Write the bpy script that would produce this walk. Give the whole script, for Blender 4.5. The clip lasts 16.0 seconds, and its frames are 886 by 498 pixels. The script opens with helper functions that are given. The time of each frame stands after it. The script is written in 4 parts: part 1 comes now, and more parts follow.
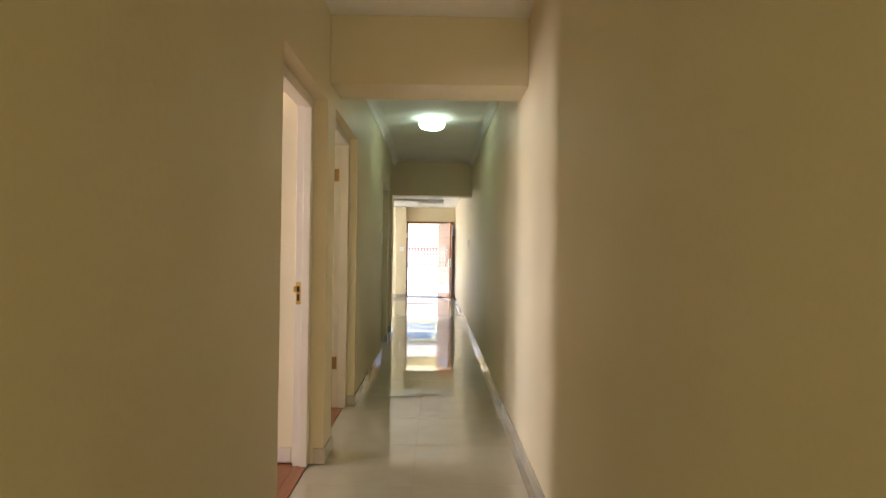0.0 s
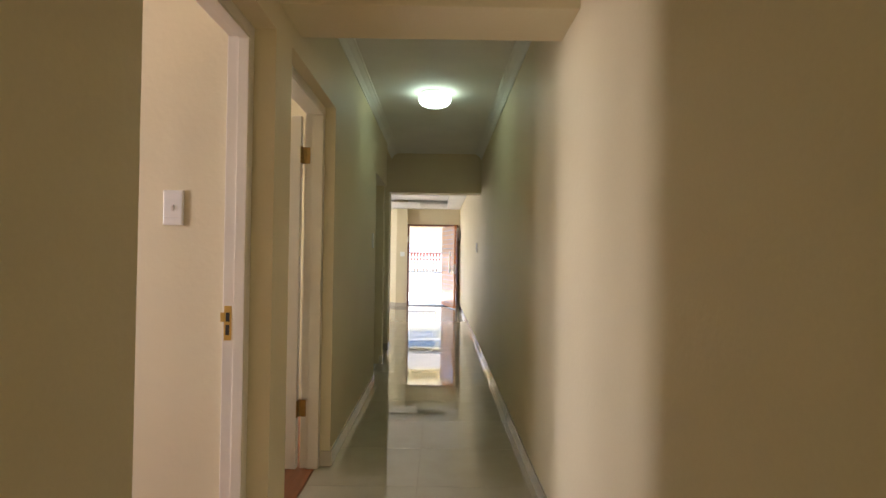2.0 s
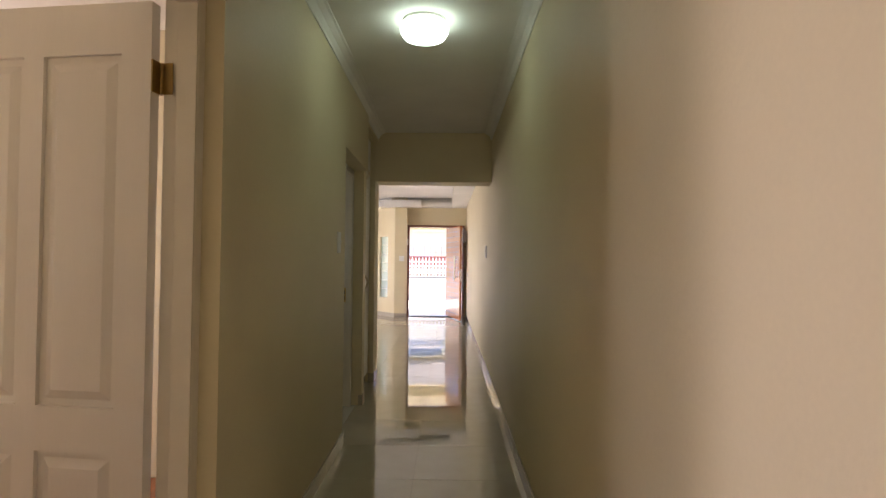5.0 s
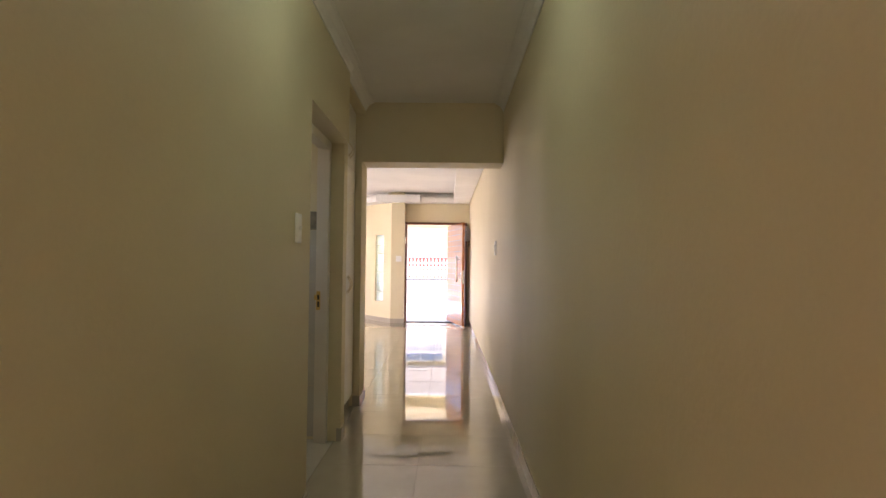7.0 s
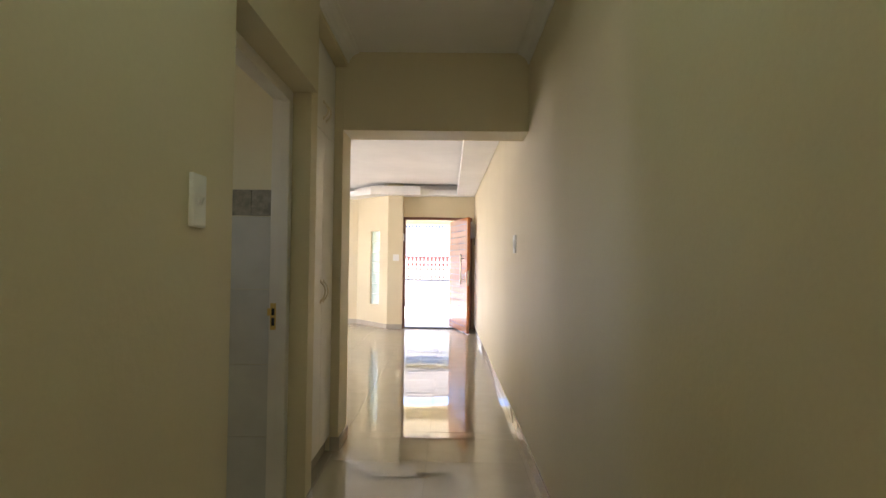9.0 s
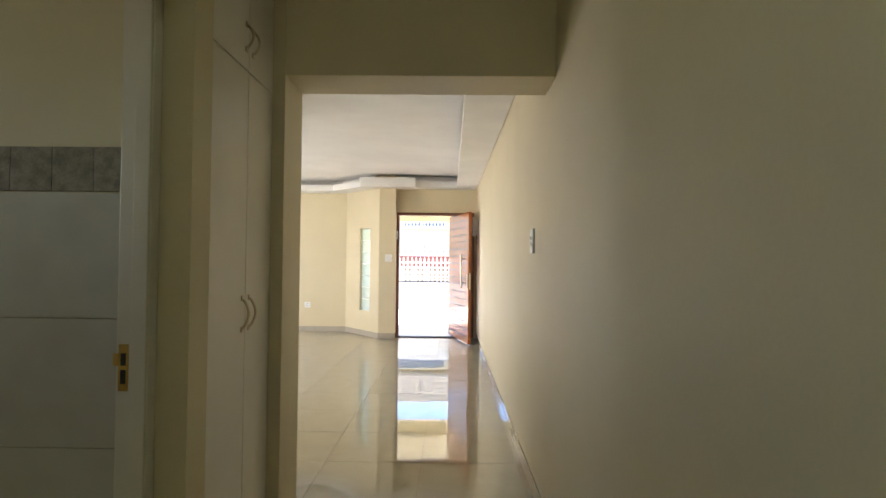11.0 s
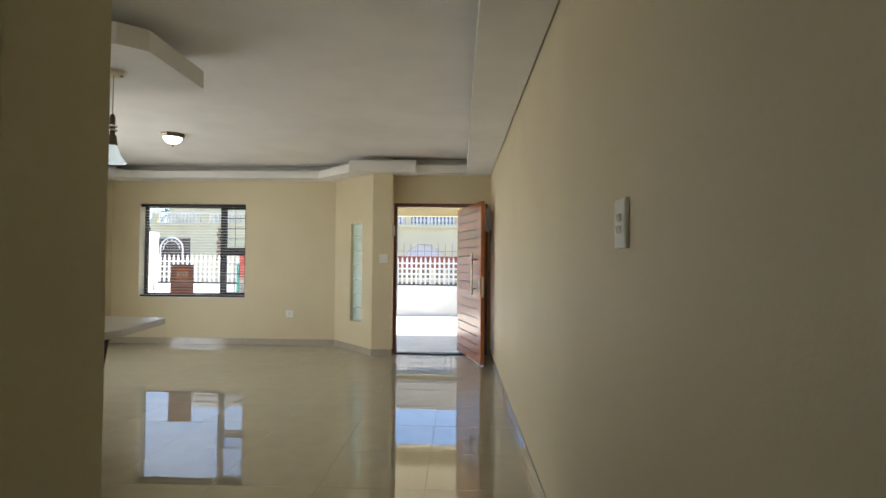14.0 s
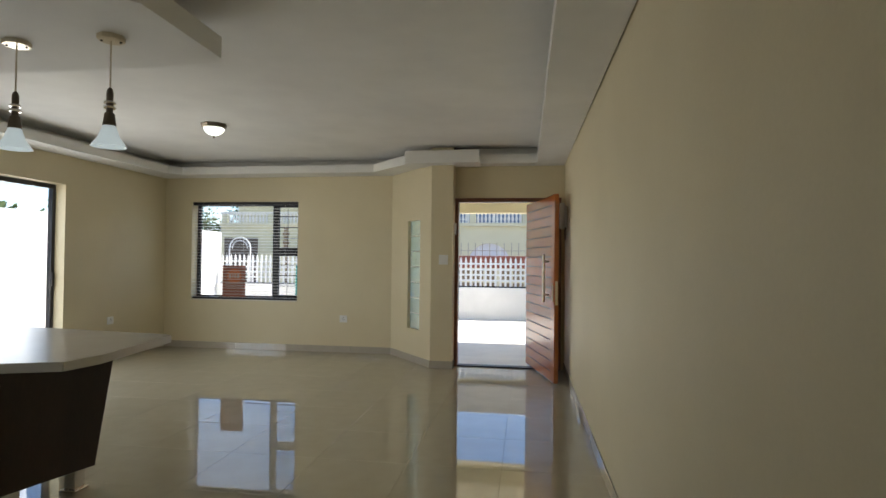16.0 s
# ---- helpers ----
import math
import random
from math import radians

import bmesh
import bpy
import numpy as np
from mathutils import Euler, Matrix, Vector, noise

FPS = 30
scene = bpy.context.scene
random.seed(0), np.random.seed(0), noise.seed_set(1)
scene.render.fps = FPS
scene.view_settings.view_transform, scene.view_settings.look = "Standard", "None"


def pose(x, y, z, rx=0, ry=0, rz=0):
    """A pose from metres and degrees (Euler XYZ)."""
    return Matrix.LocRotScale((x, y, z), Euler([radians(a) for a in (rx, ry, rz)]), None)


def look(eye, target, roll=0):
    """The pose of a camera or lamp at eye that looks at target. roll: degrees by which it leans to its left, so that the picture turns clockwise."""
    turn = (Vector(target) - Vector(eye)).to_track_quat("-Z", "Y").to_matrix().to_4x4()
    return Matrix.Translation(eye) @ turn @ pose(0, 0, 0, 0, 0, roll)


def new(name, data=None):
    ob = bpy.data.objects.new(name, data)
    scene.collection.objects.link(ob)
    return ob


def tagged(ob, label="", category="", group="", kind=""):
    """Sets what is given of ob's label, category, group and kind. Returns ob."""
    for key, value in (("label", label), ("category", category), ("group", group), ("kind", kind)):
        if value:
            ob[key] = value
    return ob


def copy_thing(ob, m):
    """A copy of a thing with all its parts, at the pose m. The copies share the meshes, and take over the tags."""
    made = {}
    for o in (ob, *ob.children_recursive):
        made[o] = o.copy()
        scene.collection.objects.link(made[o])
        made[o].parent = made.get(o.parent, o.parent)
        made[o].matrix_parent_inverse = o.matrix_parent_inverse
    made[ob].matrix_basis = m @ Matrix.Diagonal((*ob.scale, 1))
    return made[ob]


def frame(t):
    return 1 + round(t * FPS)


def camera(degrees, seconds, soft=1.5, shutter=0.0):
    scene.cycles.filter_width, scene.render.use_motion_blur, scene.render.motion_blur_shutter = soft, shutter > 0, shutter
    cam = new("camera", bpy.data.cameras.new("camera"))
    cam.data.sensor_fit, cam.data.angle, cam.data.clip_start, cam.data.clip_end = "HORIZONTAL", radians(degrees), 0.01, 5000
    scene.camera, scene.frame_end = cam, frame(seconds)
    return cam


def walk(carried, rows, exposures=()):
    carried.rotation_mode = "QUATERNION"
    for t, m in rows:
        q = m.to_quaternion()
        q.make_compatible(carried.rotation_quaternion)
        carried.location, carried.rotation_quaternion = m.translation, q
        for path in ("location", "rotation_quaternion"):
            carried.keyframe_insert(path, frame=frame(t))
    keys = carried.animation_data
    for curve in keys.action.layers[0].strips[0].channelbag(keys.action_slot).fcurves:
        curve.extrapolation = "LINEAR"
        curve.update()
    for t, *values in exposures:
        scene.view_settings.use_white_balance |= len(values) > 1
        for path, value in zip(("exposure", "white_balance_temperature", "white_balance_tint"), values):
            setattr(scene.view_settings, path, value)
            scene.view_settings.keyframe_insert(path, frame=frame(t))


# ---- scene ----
cam = camera(77.0, 16.0)
PATH = [
    (0, (0.051, -0.476, 1.258), (0.072, 1.524, 1.271), 0.8),
    (0.5, (0.070, -0.17, 1.269), (0.091, 1.83, 1.289), 0.8),
    (1, (0.047, 0.132, 1.262), (0.065, 2.131, 1.283), 0.8),
    (1.5, (0.013, 0.419, 1.266), (0.024, 2.419, 1.292), 0.9),
    (2, (0.044, 0.672, 1.27), (0.053, 2.672, 1.3), 0.8),
    (2.5, (0.088, 0.932, 1.279), (0.094, 2.931, 1.31), 0.8),
    (3, (0.076, 1.21, 1.294), (0.076, 3.21, 1.326), 1.0),
    (3.5, (0.071, 1.469, 1.308), (0.070, 3.469, 1.344), 1.1),
    (4, (0.127, 1.72, 1.314), (0.117, 3.719, 1.352), 0.9),
    (6.5, (0.121, 3.095, 1.274), (0.102, 5.094, 1.322), 0.5),
    (7, (0.111, 3.349, 1.263), (0.091, 5.348, 1.313), 0.6),
    (7.5, (0.104, 3.678, 1.268), (0.086, 5.678, 1.317), 0.7),
    (8, (0.061, 3.996, 1.275), (0.042, 5.995, 1.32), 0.5),
    (8.5, (0.042, 4.258, 1.275), (0.018, 6.257, 1.322), 0.9),
    (9, (0.060, 4.521, 1.267), (0.039, 6.52, 1.314), 0.7),
    (11.5, (0.112, 5.983, 1.298), (0.082, 7.983, 1.342), 0.6),
    (12, (0.103, 6.253, 1.285), (0.069, 8.252, 1.33), 0.9),
    (12.5, (0.151, 6.55, 1.282), (0.113, 8.549, 1.329), 0.8),
    (13, (0.121, 6.797, 1.284), (0.086, 8.796, 1.33), 0.6),
    (13.5, (0.117, 7.094, 1.3), (0.067, 9.093, 1.346), 0.6),
    (14, (0.123, 7.335, 1.304), (0.061, 9.334, 1.349), 0.5),
    (14.5, (0.137, 7.557, 1.315), (0.050, 9.555, 1.359), 0.5),
    (15, (0.114, 7.773, 1.323), (-0.017, 9.768, 1.366), 0.4),
    (15.5, (0.073, 7.998, 1.33), (-0.123, 9.988, 1.373), 0.6),
    (16, (0.077, 8.17, 1.338), (-0.218, 10.148, 1.377), 0.6),
]
EXPOSURES = [(0.0, 3.12, 6850, 13), (4.0, 2.32, 6950, 22), (7.0, 2.95, 7150, 31), (9.0, 2.92, 6850, 23), (12.5, 2.24, 6800, 12), (16.0, 1.1, 6750, 9)]
walk(cam, [(t, look(eye, target, roll)) for t, eye, target, roll in PATH], EXPOSURES)

# ---- world, sun and lamps ----
SUN_EL, SUN_AZ = 58.0, 68.0  # height; degrees from straight ahead (+y) towards +x
world = bpy.data.worlds.new("world")
scene.world = world
world.use_nodes = True
wn = world.node_tree.nodes
sky = wn.new("ShaderNodeTexSky")
sky.sky_type, sky.sun_disc = "NISHITA", False
sky.air_density, sky.dust_density, sky.ozone_density = 0.8, 0.0, 3.0
sky.sun_elevation, sky.sun_rotation = radians(SUN_EL), radians(SUN_AZ)
wn["Background"].inputs["Strength"].default_value = 0.15
world.node_tree.links.new(sky.outputs["Color"], wn["Background"].inputs["Color"])
sun_data = bpy.data.lights.new("sun", "SUN")
sun_data.energy, sun_data.angle, sun_data.color = 5.0, radians(0.5), (1.0, 0.96, 0.9)
sun = new("sun", sun_data)
se, sa = radians(SUN_EL), radians(SUN_AZ)
sun.matrix_basis = look((40 * math.sin(sa) * math.cos(se), 40 * math.cos(sa) * math.cos(se), 40 * math.sin(se)), (0, 0, 0))


def area_lamp(name, eye, target, wide, high, watts, color):
    data = bpy.data.lights.new(name, "AREA")
    data.shape, data.size, data.size_y, data.energy, data.color = "RECTANGLE", wide, high, watts, color
    ob = new(name, data)
    ob.matrix_basis = look(eye, target)
    return ob


# daylight in the bedrooms' window openings; the bathroom gets an added, unseen fill lamp
area_lamp("bedroom_daylight", (-4.03, 1.45, 1.5), (0, 1.45, 1.5), 0.6, 1.2, 9.5, (1.0, 0.92, 1.0))
area_lamp("bedroom_daylight", (-4.03, 4.6, 1.5), (0, 4.6, 1.5), 1.2, 1.2, 7, (1.0, 0.94, 0.97))
area_lamp("bathroom_fill", (-2.83, 6.5, 1.75), (0, 6.5, 1.7), 0.5, 0.5, 0.36, (0.95, 1.0, 0.95))
# fill lamp added out of view in the kitchen wall, aimed up at the ceiling
area_lamp("kitchen_side_fill", (-3.6, 8.4, 1.55), (-4.0, 10.4, 2.4), 1.9, 1.0, 1.5, (0.96, 0.98, 1.0))
# sky light in the sliding door's opening
area_lamp("sliding_door_daylight", (-5.36, 12.75, 1.1), (0, 13.6, 0.9), 2.1, 2.0, 13, (0.98, 0.99, 1.0))
# unseen lamp added behind the camera's start to brighten the first passage walls
area_lamp("passage_end_fill", (-0.05, -2.2, 1.2), (-0.05, 0, 1.2), 0.8, 1.9, 2.1, (0.96, 0.89, 0.6))


# ---- materials ----
def material(name, color, rough=0.5, metal=0.0, second=None, scale=3.0, grain=0.0, grain_scale=200.0, bump=0.0, bump_scale=60.0,
             transmission=0.0, ior=1.5, coat=0.0, emit=None, emit_strength=0.0, vary=0.0, stretch=(1, 1, 1), rough_vary=0.0):
    """A surface with broad blotches (second), fine grain, relief, and a shift from object to object (vary)."""
    m = bpy.data.materials.new(name)
    m.use_nodes = True
    n, l = m.node_tree.nodes, m.node_tree.links
    b = n["Principled BSDF"]
    b.inputs["Roughness"].default_value, b.inputs["Metallic"].default_value = rough, metal
    b.inputs["Transmission Weight"].default_value, b.inputs["IOR"].default_value = transmission, ior
    b.inputs["Coat Weight"].default_value = coat
    b.inputs["Coat Roughness"].default_value = 0.08
    co = n.new("ShaderNodeTexCoord")
    mp = n.new("ShaderNodeMapping")
    mp.inputs["Scale"].default_value = stretch
    geo = n.new("ShaderNodeNewGeometry")
    l.new(geo.outputs["Position"], mp.inputs["Vector"])

    def noise_tex(sc, detail):
        t = n.new("ShaderNodeTexNoise")
        t.inputs["Scale"].default_value, t.inputs["Detail"].default_value = sc, detail
        l.new(mp.outputs["Vector"], t.inputs["Vector"])
        return t

    mix = n.new("ShaderNodeMix")
    mix.data_type = "RGBA"
    mix.inputs["A"].default_value = (*color, 1)
    mix.inputs["B"].default_value = (*(second or tuple(c * 0.93 for c in color)), 1)
    big = noise_tex(scale, 4)
    ramp = n.new("ShaderNodeMapRange")
    ramp.inputs["From Min"].default_value, ramp.inputs["From Max"].default_value = 0.35, 0.65
    l.new(big.outputs["Fac"], ramp.inputs["Value"])
    l.new(ramp.outputs["Result"], mix.inputs["Factor"])
    hue = n.new("ShaderNodeHueSaturation")
    l.new(mix.outputs["Result"], hue.inputs["Color"])
    last = None
    if grain:
        fine = noise_tex(grain_scale, 3)
        r = n.new("ShaderNodeMapRange")
        r.inputs["To Min"].default_value, r.inputs["To Max"].default_value = 1 - grain, 1 + grain
        l.new(fine.outputs["Fac"], r.inputs["Value"])
        last = r.outputs["Result"]
    if vary:
        info = n.new("ShaderNodeObjectInfo")
        r = n.new("ShaderNodeMapRange")
        r.inputs["To Min"].default_value, r.inputs["To Max"].default_value = 1 - vary, 1 + vary
        l.new(info.outputs["Random"], r.inputs["Value"])
        if last:
            mul = n.new("ShaderNodeMath")
            mul.operation = "MULTIPLY"
            l.new(last, mul.inputs[0])
            l.new(r.outputs["Result"], mul.inputs[1])
            last = mul.outputs[0]
        else:
            last = r.outputs["Result"]
    if last:
        l.new(last, hue.inputs["Value"])
    l.new(hue.outputs["Color"], b.inputs["Base Color"])
    if rough_vary:
        r = n.new("ShaderNodeMapRange")
        r.inputs["To Min"].default_value, r.inputs["To Max"].default_value = rough, rough + rough_vary
        l.new(ramp.outputs["Result"], r.inputs["Value"])
        l.new(r.outputs["Result"], b.inputs["Roughness"])
    if bump:
        t = noise_tex(bump_scale, 3)
        bp = n.new("ShaderNodeBump")
        bp.inputs["Strength"].default_value, bp.inputs["Distance"].default_value = 1.0, bump
        l.new(t.outputs["Fac"], bp.inputs["Height"])
        l.new(bp.outputs["Normal"], b.inputs["Normal"])
    if emit:
        b.inputs["Emission Color"].default_value = (*emit, 1)
        b.inputs["Emission Strength"].default_value = emit_strength
    return m


WALL = material("cream_wall_paint", (0.73, 0.645, 0.44), 0.55, second=(0.695, 0.61, 0.41), scale=1.3, grain=0.03, grain_scale=90, bump=0.0012, bump_scale=35)
ROOM_WALL = material("pale_room_paint", (0.76, 0.69, 0.48), 0.6, scale=1.5, grain=0.02, bump=0.001, bump_scale=40)
CEILING = material("white_ceiling_paint", (0.86, 0.85, 0.81), 0.75, scale=2.0, grain=0.02, bump=0.0008, bump_scale=50)
TRIM = material("white_gloss_paint", (0.78, 0.73, 0.63), 0.32, scale=4, grain=0.015, bump=0.0003, bump_scale=60)
DOOR_PAINT = material("white_door_paint", (0.8, 0.76, 0.69), 0.38, scale=5, grain=0.02, bump=0.0004, bump_scale=120, stretch=(1, 1, 0.1))
PORCELAIN = material("polished_porcelain", (0.48, 0.445, 0.345), 0.0, second=(0.455, 0.42, 0.325), scale=6, grain=0.03, grain_scale=160, vary=0.02, ior=2.45)
GROUT = material("beige_grout", (0.3, 0.26, 0.2), 0.9, scale=20, grain=0.1)
SKIRT = material("glazed_skirting_tile", (0.5, 0.45, 0.37), 0.035, scale=6, grain=0.03, vary=0.04, ior=1.8)
TIMBER_FLOOR = material("reddish_wood_floor", (0.3, 0.11, 0.045), 0.3, second=(0.22, 0.075, 0.03), scale=6, grain=0.15, grain_scale=60, vary=0.15, stretch=(6, 0.5, 1))
BATH_TILE = material("white_bathroom_tile", (0.62, 0.6, 0.53), 0.15, scale=8, vary=0.02)
BORDER_TILE = material("grey_mosaic_border", (0.22, 0.2, 0.16), 0.25, second=(0.34, 0.31, 0.25), scale=30, grain=0.2, grain_scale=120, vary=0.1)
CLOSET = material("white_melamine", (0.82, 0.78, 0.7), 0.35, scale=3, grain=0.02, bump=0.0002, bump_scale=200)
BRASS = material("brass", (0.72, 0.5, 0.17), 0.28, 1.0, scale=30, grain=0.1)
OLD_BRASS = material("aged_brass", (0.36, 0.25, 0.1), 0.4, 1.0, scale=40, grain=0.15)
CHROME = material("chrome", (0.8, 0.8, 0.8), 0.12, 1.0, scale=20)
NICKEL = material("brushed_nickel", (0.72, 0.64, 0.5), 0.28, 1.0, scale=60, grain=0.08)
BRONZE = material("dark_bronze", (0.2, 0.17, 0.13), 0.38, 0.8, scale=30, grain=0.1)
PLASTIC = material("white_plastic", (0.86, 0.86, 0.83), 0.3, scale=10)
DARK = material("dark_slot", (0.02, 0.018, 0.015), 0.6)
FRONT_DOOR = material("varnished_hardwood", (0.43, 0.125, 0.026), 0.25, second=(0.38, 0.108, 0.023), scale=3, grain=0.04, grain_scale=10, vary=0.1, coat=0.3, stretch=(0.6, 0.6, 6))
DOOR_FRAME = material("dark_varnished_frame", (0.2, 0.065, 0.025), 0.28, second=(0.14, 0.045, 0.02), scale=6, grain=0.2, grain_scale=40, coat=0.3, stretch=(14, 14, 1))
ALU = material("black_aluminium", (0.025, 0.025, 0.028), 0.4, 0.3, scale=20)
PANE = material("window_glass", (1, 1, 1), 0.0, transmission=1.0, ior=1.01)
BLOCK_GLASS = material("glass_block", (0.98, 1.0, 0.99), 0.2, transmission=1.0, ior=1.15, bump=0.01, bump_scale=22)
mix = BLOCK_GLASS.node_tree.nodes.new("ShaderNodeMixShader")
glow = BLOCK_GLASS.node_tree.nodes.new("ShaderNodeBsdfTranslucent")
glow.inputs["Color"].default_value = (0.84, 0.95, 0.88, 1)
mix.inputs["Fac"].default_value = 0.5
for a, b in ((BLOCK_GLASS.node_tree.nodes["Principled BSDF"].outputs["BSDF"], mix.inputs[1]), (glow.outputs["BSDF"], mix.inputs[2]), (mix.outputs["Shader"], BLOCK_GLASS.node_tree.nodes["Material Output"].inputs["Surface"])):
    BLOCK_GLASS.node_tree.links.new(a, b)
SLAT = material("white_blind_slat", (0.88, 0.88, 0.86), 0.4, scale=8)
COUNTER = material("pale_stone_worktop", (0.66, 0.63, 0.57), 0.24, second=(0.63, 0.6, 0.54), scale=4, grain=0.03, grain_scale=350)
WENGE = material("dark_wenge_panel", (0.035, 0.02, 0.014), 0.3, second=(0.05, 0.028, 0.018), scale=5, grain=0.2, grain_scale=80, stretch=(1, 1, 0.15))
LAMP_GLASS = material("lit_opal_glass", (0.85, 0.9, 0.88), 0.25, emit=(0.7, 1.0, 0.84), emit_strength=1.35)
SHADE_GLASS = material("frosted_shade_glass", (0.75, 0.82, 0.84), 0.3, transmission=0.35, emit=(0.85, 0.95, 1.0), emit_strength=0.1)
BOWL_GLASS = material("lit_bowl_glass", (0.82, 0.88, 0.84), 0.25, emit=(0.9, 1.0, 0.92), emit_strength=1.1)
PORCH_TILE = material("porch_tile", (0.8, 0.77, 0.71), 0.45, scale=4, grain=0.06, vary=0.04)
PLASTER = material("white_plaster", (0.8, 0.79, 0.76), 0.85, scale=2, grain=0.05, bump=0.003, bump_scale=25)
SOFFIT = material("cream_soffit", (0.74, 0.66, 0.46), 0.8, scale=2, grain=0.03, bump=0.002, bump_scale=30)
FENCE_PAINT = material("white_fence_paint", (0.8, 0.8, 0.78), 0.5, scale=6, grain=0.03)
YELLOW = material("pale_yellow_render", (0.69, 0.65, 0.46), 0.85, second=(0.64, 0.6, 0.42), scale=0.8, grain=0.05, bump=0.004, bump_scale=15)
TERRACOTTA = material("terracotta", (0.36, 0.1, 0.06), 0.7, second=(0.28, 0.08, 0.05), scale=3, grain=0.12, grain_scale=30)
TAN = material("tan_render", (0.3, 0.21, 0.13), 0.85, second=(0.25, 0.17, 0.1), scale=2, grain=0.1, grain_scale=30)
ROOF_TILE = material("grey_roof_tile", (0.3, 0.27, 0.23), 0.8, second=(0.38, 0.34, 0.29), scale=2, grain=0.2, grain_scale=12)
FAR_GLASS = material("blue_grey_glass", (0.16, 0.22, 0.33), 0.1, scale=1)
PALE_GLASS = material("pale_arch_glass", (0.72, 0.73, 0.78), 0.2, scale=1)
GARAGE = material("brown_garage_paint", (0.13, 0.1, 0.08), 0.7, scale=3, grain=0.1)
ASPHALT = material("asphalt", (0.06, 0.06, 0.06), 0.9, second=(0.075, 0.073, 0.07), scale=1.5, grain=0.2, grain_scale=60)
EARTH = material("dry_ground", (0.22, 0.19, 0.13), 0.95, second=(0.17, 0.16, 0.09), scale=0.5, grain=0.2, grain_scale=15)
PAVING = material("grey_paving", (0.36, 0.33, 0.29), 0.85, second=(0.3, 0.28, 0.25), scale=1.2, grain=0.12, grain_scale=30)
LEAF = material("leaf", (0.06, 0.1, 0.03), 0.6, second=(0.1, 0.14, 0.045), scale=3, grain=0.2, grain_scale=10)
BARK = material("bark", (0.13, 0.1, 0.07), 0.9, scale=8, grain=0.2, grain_scale=30, bump=0.01, bump_scale=30)
RED_PAINT = material("faded_red_paint", (0.42, 0.07, 0.05), 0.5, scale=4, grain=0.08)
TEAL = material("teal_paint", (0.04, 0.3, 0.25), 0.45, scale=6, grain=0.05)
BOARD = material("orange_brown_board", (0.38, 0.14, 0.09), 0.5, scale=6, grain=0.05)
BOARD_ORANGE = material("orange_print", (0.7, 0.22, 0.08), 0.5, scale=6)
BOARD_PALE = material("pale_print", (0.62, 0.5, 0.46), 0.5, scale=6)

# ---- mesh helpers ----
ROOT = {}


def thing(name, at, label, category, group="", kind=""):
    ob = new(name)
    ob.empty_display_size = 0.1
    ob.location = at
    ROOT[ob] = Vector(at)
    return tagged(ob, label, category, group, kind)


def part(name, bm, mat, parent=None, label="", smooth=False):
    """One mesh object from a bmesh in world places, under a thing or a part."""
    me = bpy.data.meshes.new(name)
    bmesh.ops.recalc_face_normals(bm, faces=bm.faces)
    bm.to_mesh(me)
    bm.free()
    me.materials.append(mat)
    if smooth:
        me.shade_smooth()
        me.set_sharp_from_angle(angle=radians(38))
    ob = new(name, me)
    if parent:
        base = ROOT.get(parent, Vector((0, 0, 0)))
        ROOT[ob] = base
        me.transform(Matrix.Translation(-base))
        ob.parent = parent
    return tagged(ob, label)


def structure(name, bm, mat, label, category, smooth=False):
    return tagged(part(name, bm, mat, None, label, smooth), "", category, "", "structure")


def bx(bm, x0, x1, y0, y1, z0, z1, bevel=0.0, m=None):
    made = bmesh.ops.create_cube(bm, size=1.0)["verts"]
    mat4 = Matrix.LocRotScale(((x0 + x1) / 2, (y0 + y1) / 2, (z0 + z1) / 2), None, (abs(x1 - x0), abs(y1 - y0), abs(z1 - z0)))
    bmesh.ops.transform(bm, matrix=(m @ mat4) if m else mat4, verts=made)
    if bevel:
        edges = list({e for v in made for e in v.link_edges})
        bmesh.ops.bevel(bm, geom=edges, offset=bevel, segments=2, affect="EDGES", profile=0.6)
    return bm


def box(x0, x1, y0, y1, z0, z1, bevel=0.0, m=None):
    return bx(bmesh.new(), x0, x1, y0, y1, z0, z1, bevel, m)


def prism(bm, points, z0, z1):
    low = [bm.verts.new((x, y, z0)) for x, y in points]
    top = [bm.verts.new((x, y, z1)) for x, y in points]
    bm.faces.new(low[::-1])
    bm.faces.new(top)
    for i in range(len(points)):
        j = (i + 1) % len(points)
        bm.faces.new((low[i], low[j], top[j], top[i]))
    return bm


def lathe(bm, profile, at=(0, 0, 0), seg=28, m=None):
    """Turn (radius, height) pairs round an upright axis at a place."""
    rings = []
    for r, z in profile:
        ring = []
        for k in range(seg):
            a = 2 * math.pi * k / seg
            p = Vector((r * math.cos(a), r * math.sin(a), z))
            p = (m @ p) if m else p + Vector(at)
            ring.append(bm.verts.new(p))
        rings.append(ring)
    for a, b in zip(rings, rings[1:]):
        for k in range(seg):
            bm.faces.new((a[k], a[(k + 1) % seg], b[(k + 1) % seg], b[k]))
    if profile[0][0] > 1e-4:
        bm.faces.new(rings[0][::-1])
    if profile[-1][0] > 1e-4:
        bm.faces.new(rings[-1])
    return bm


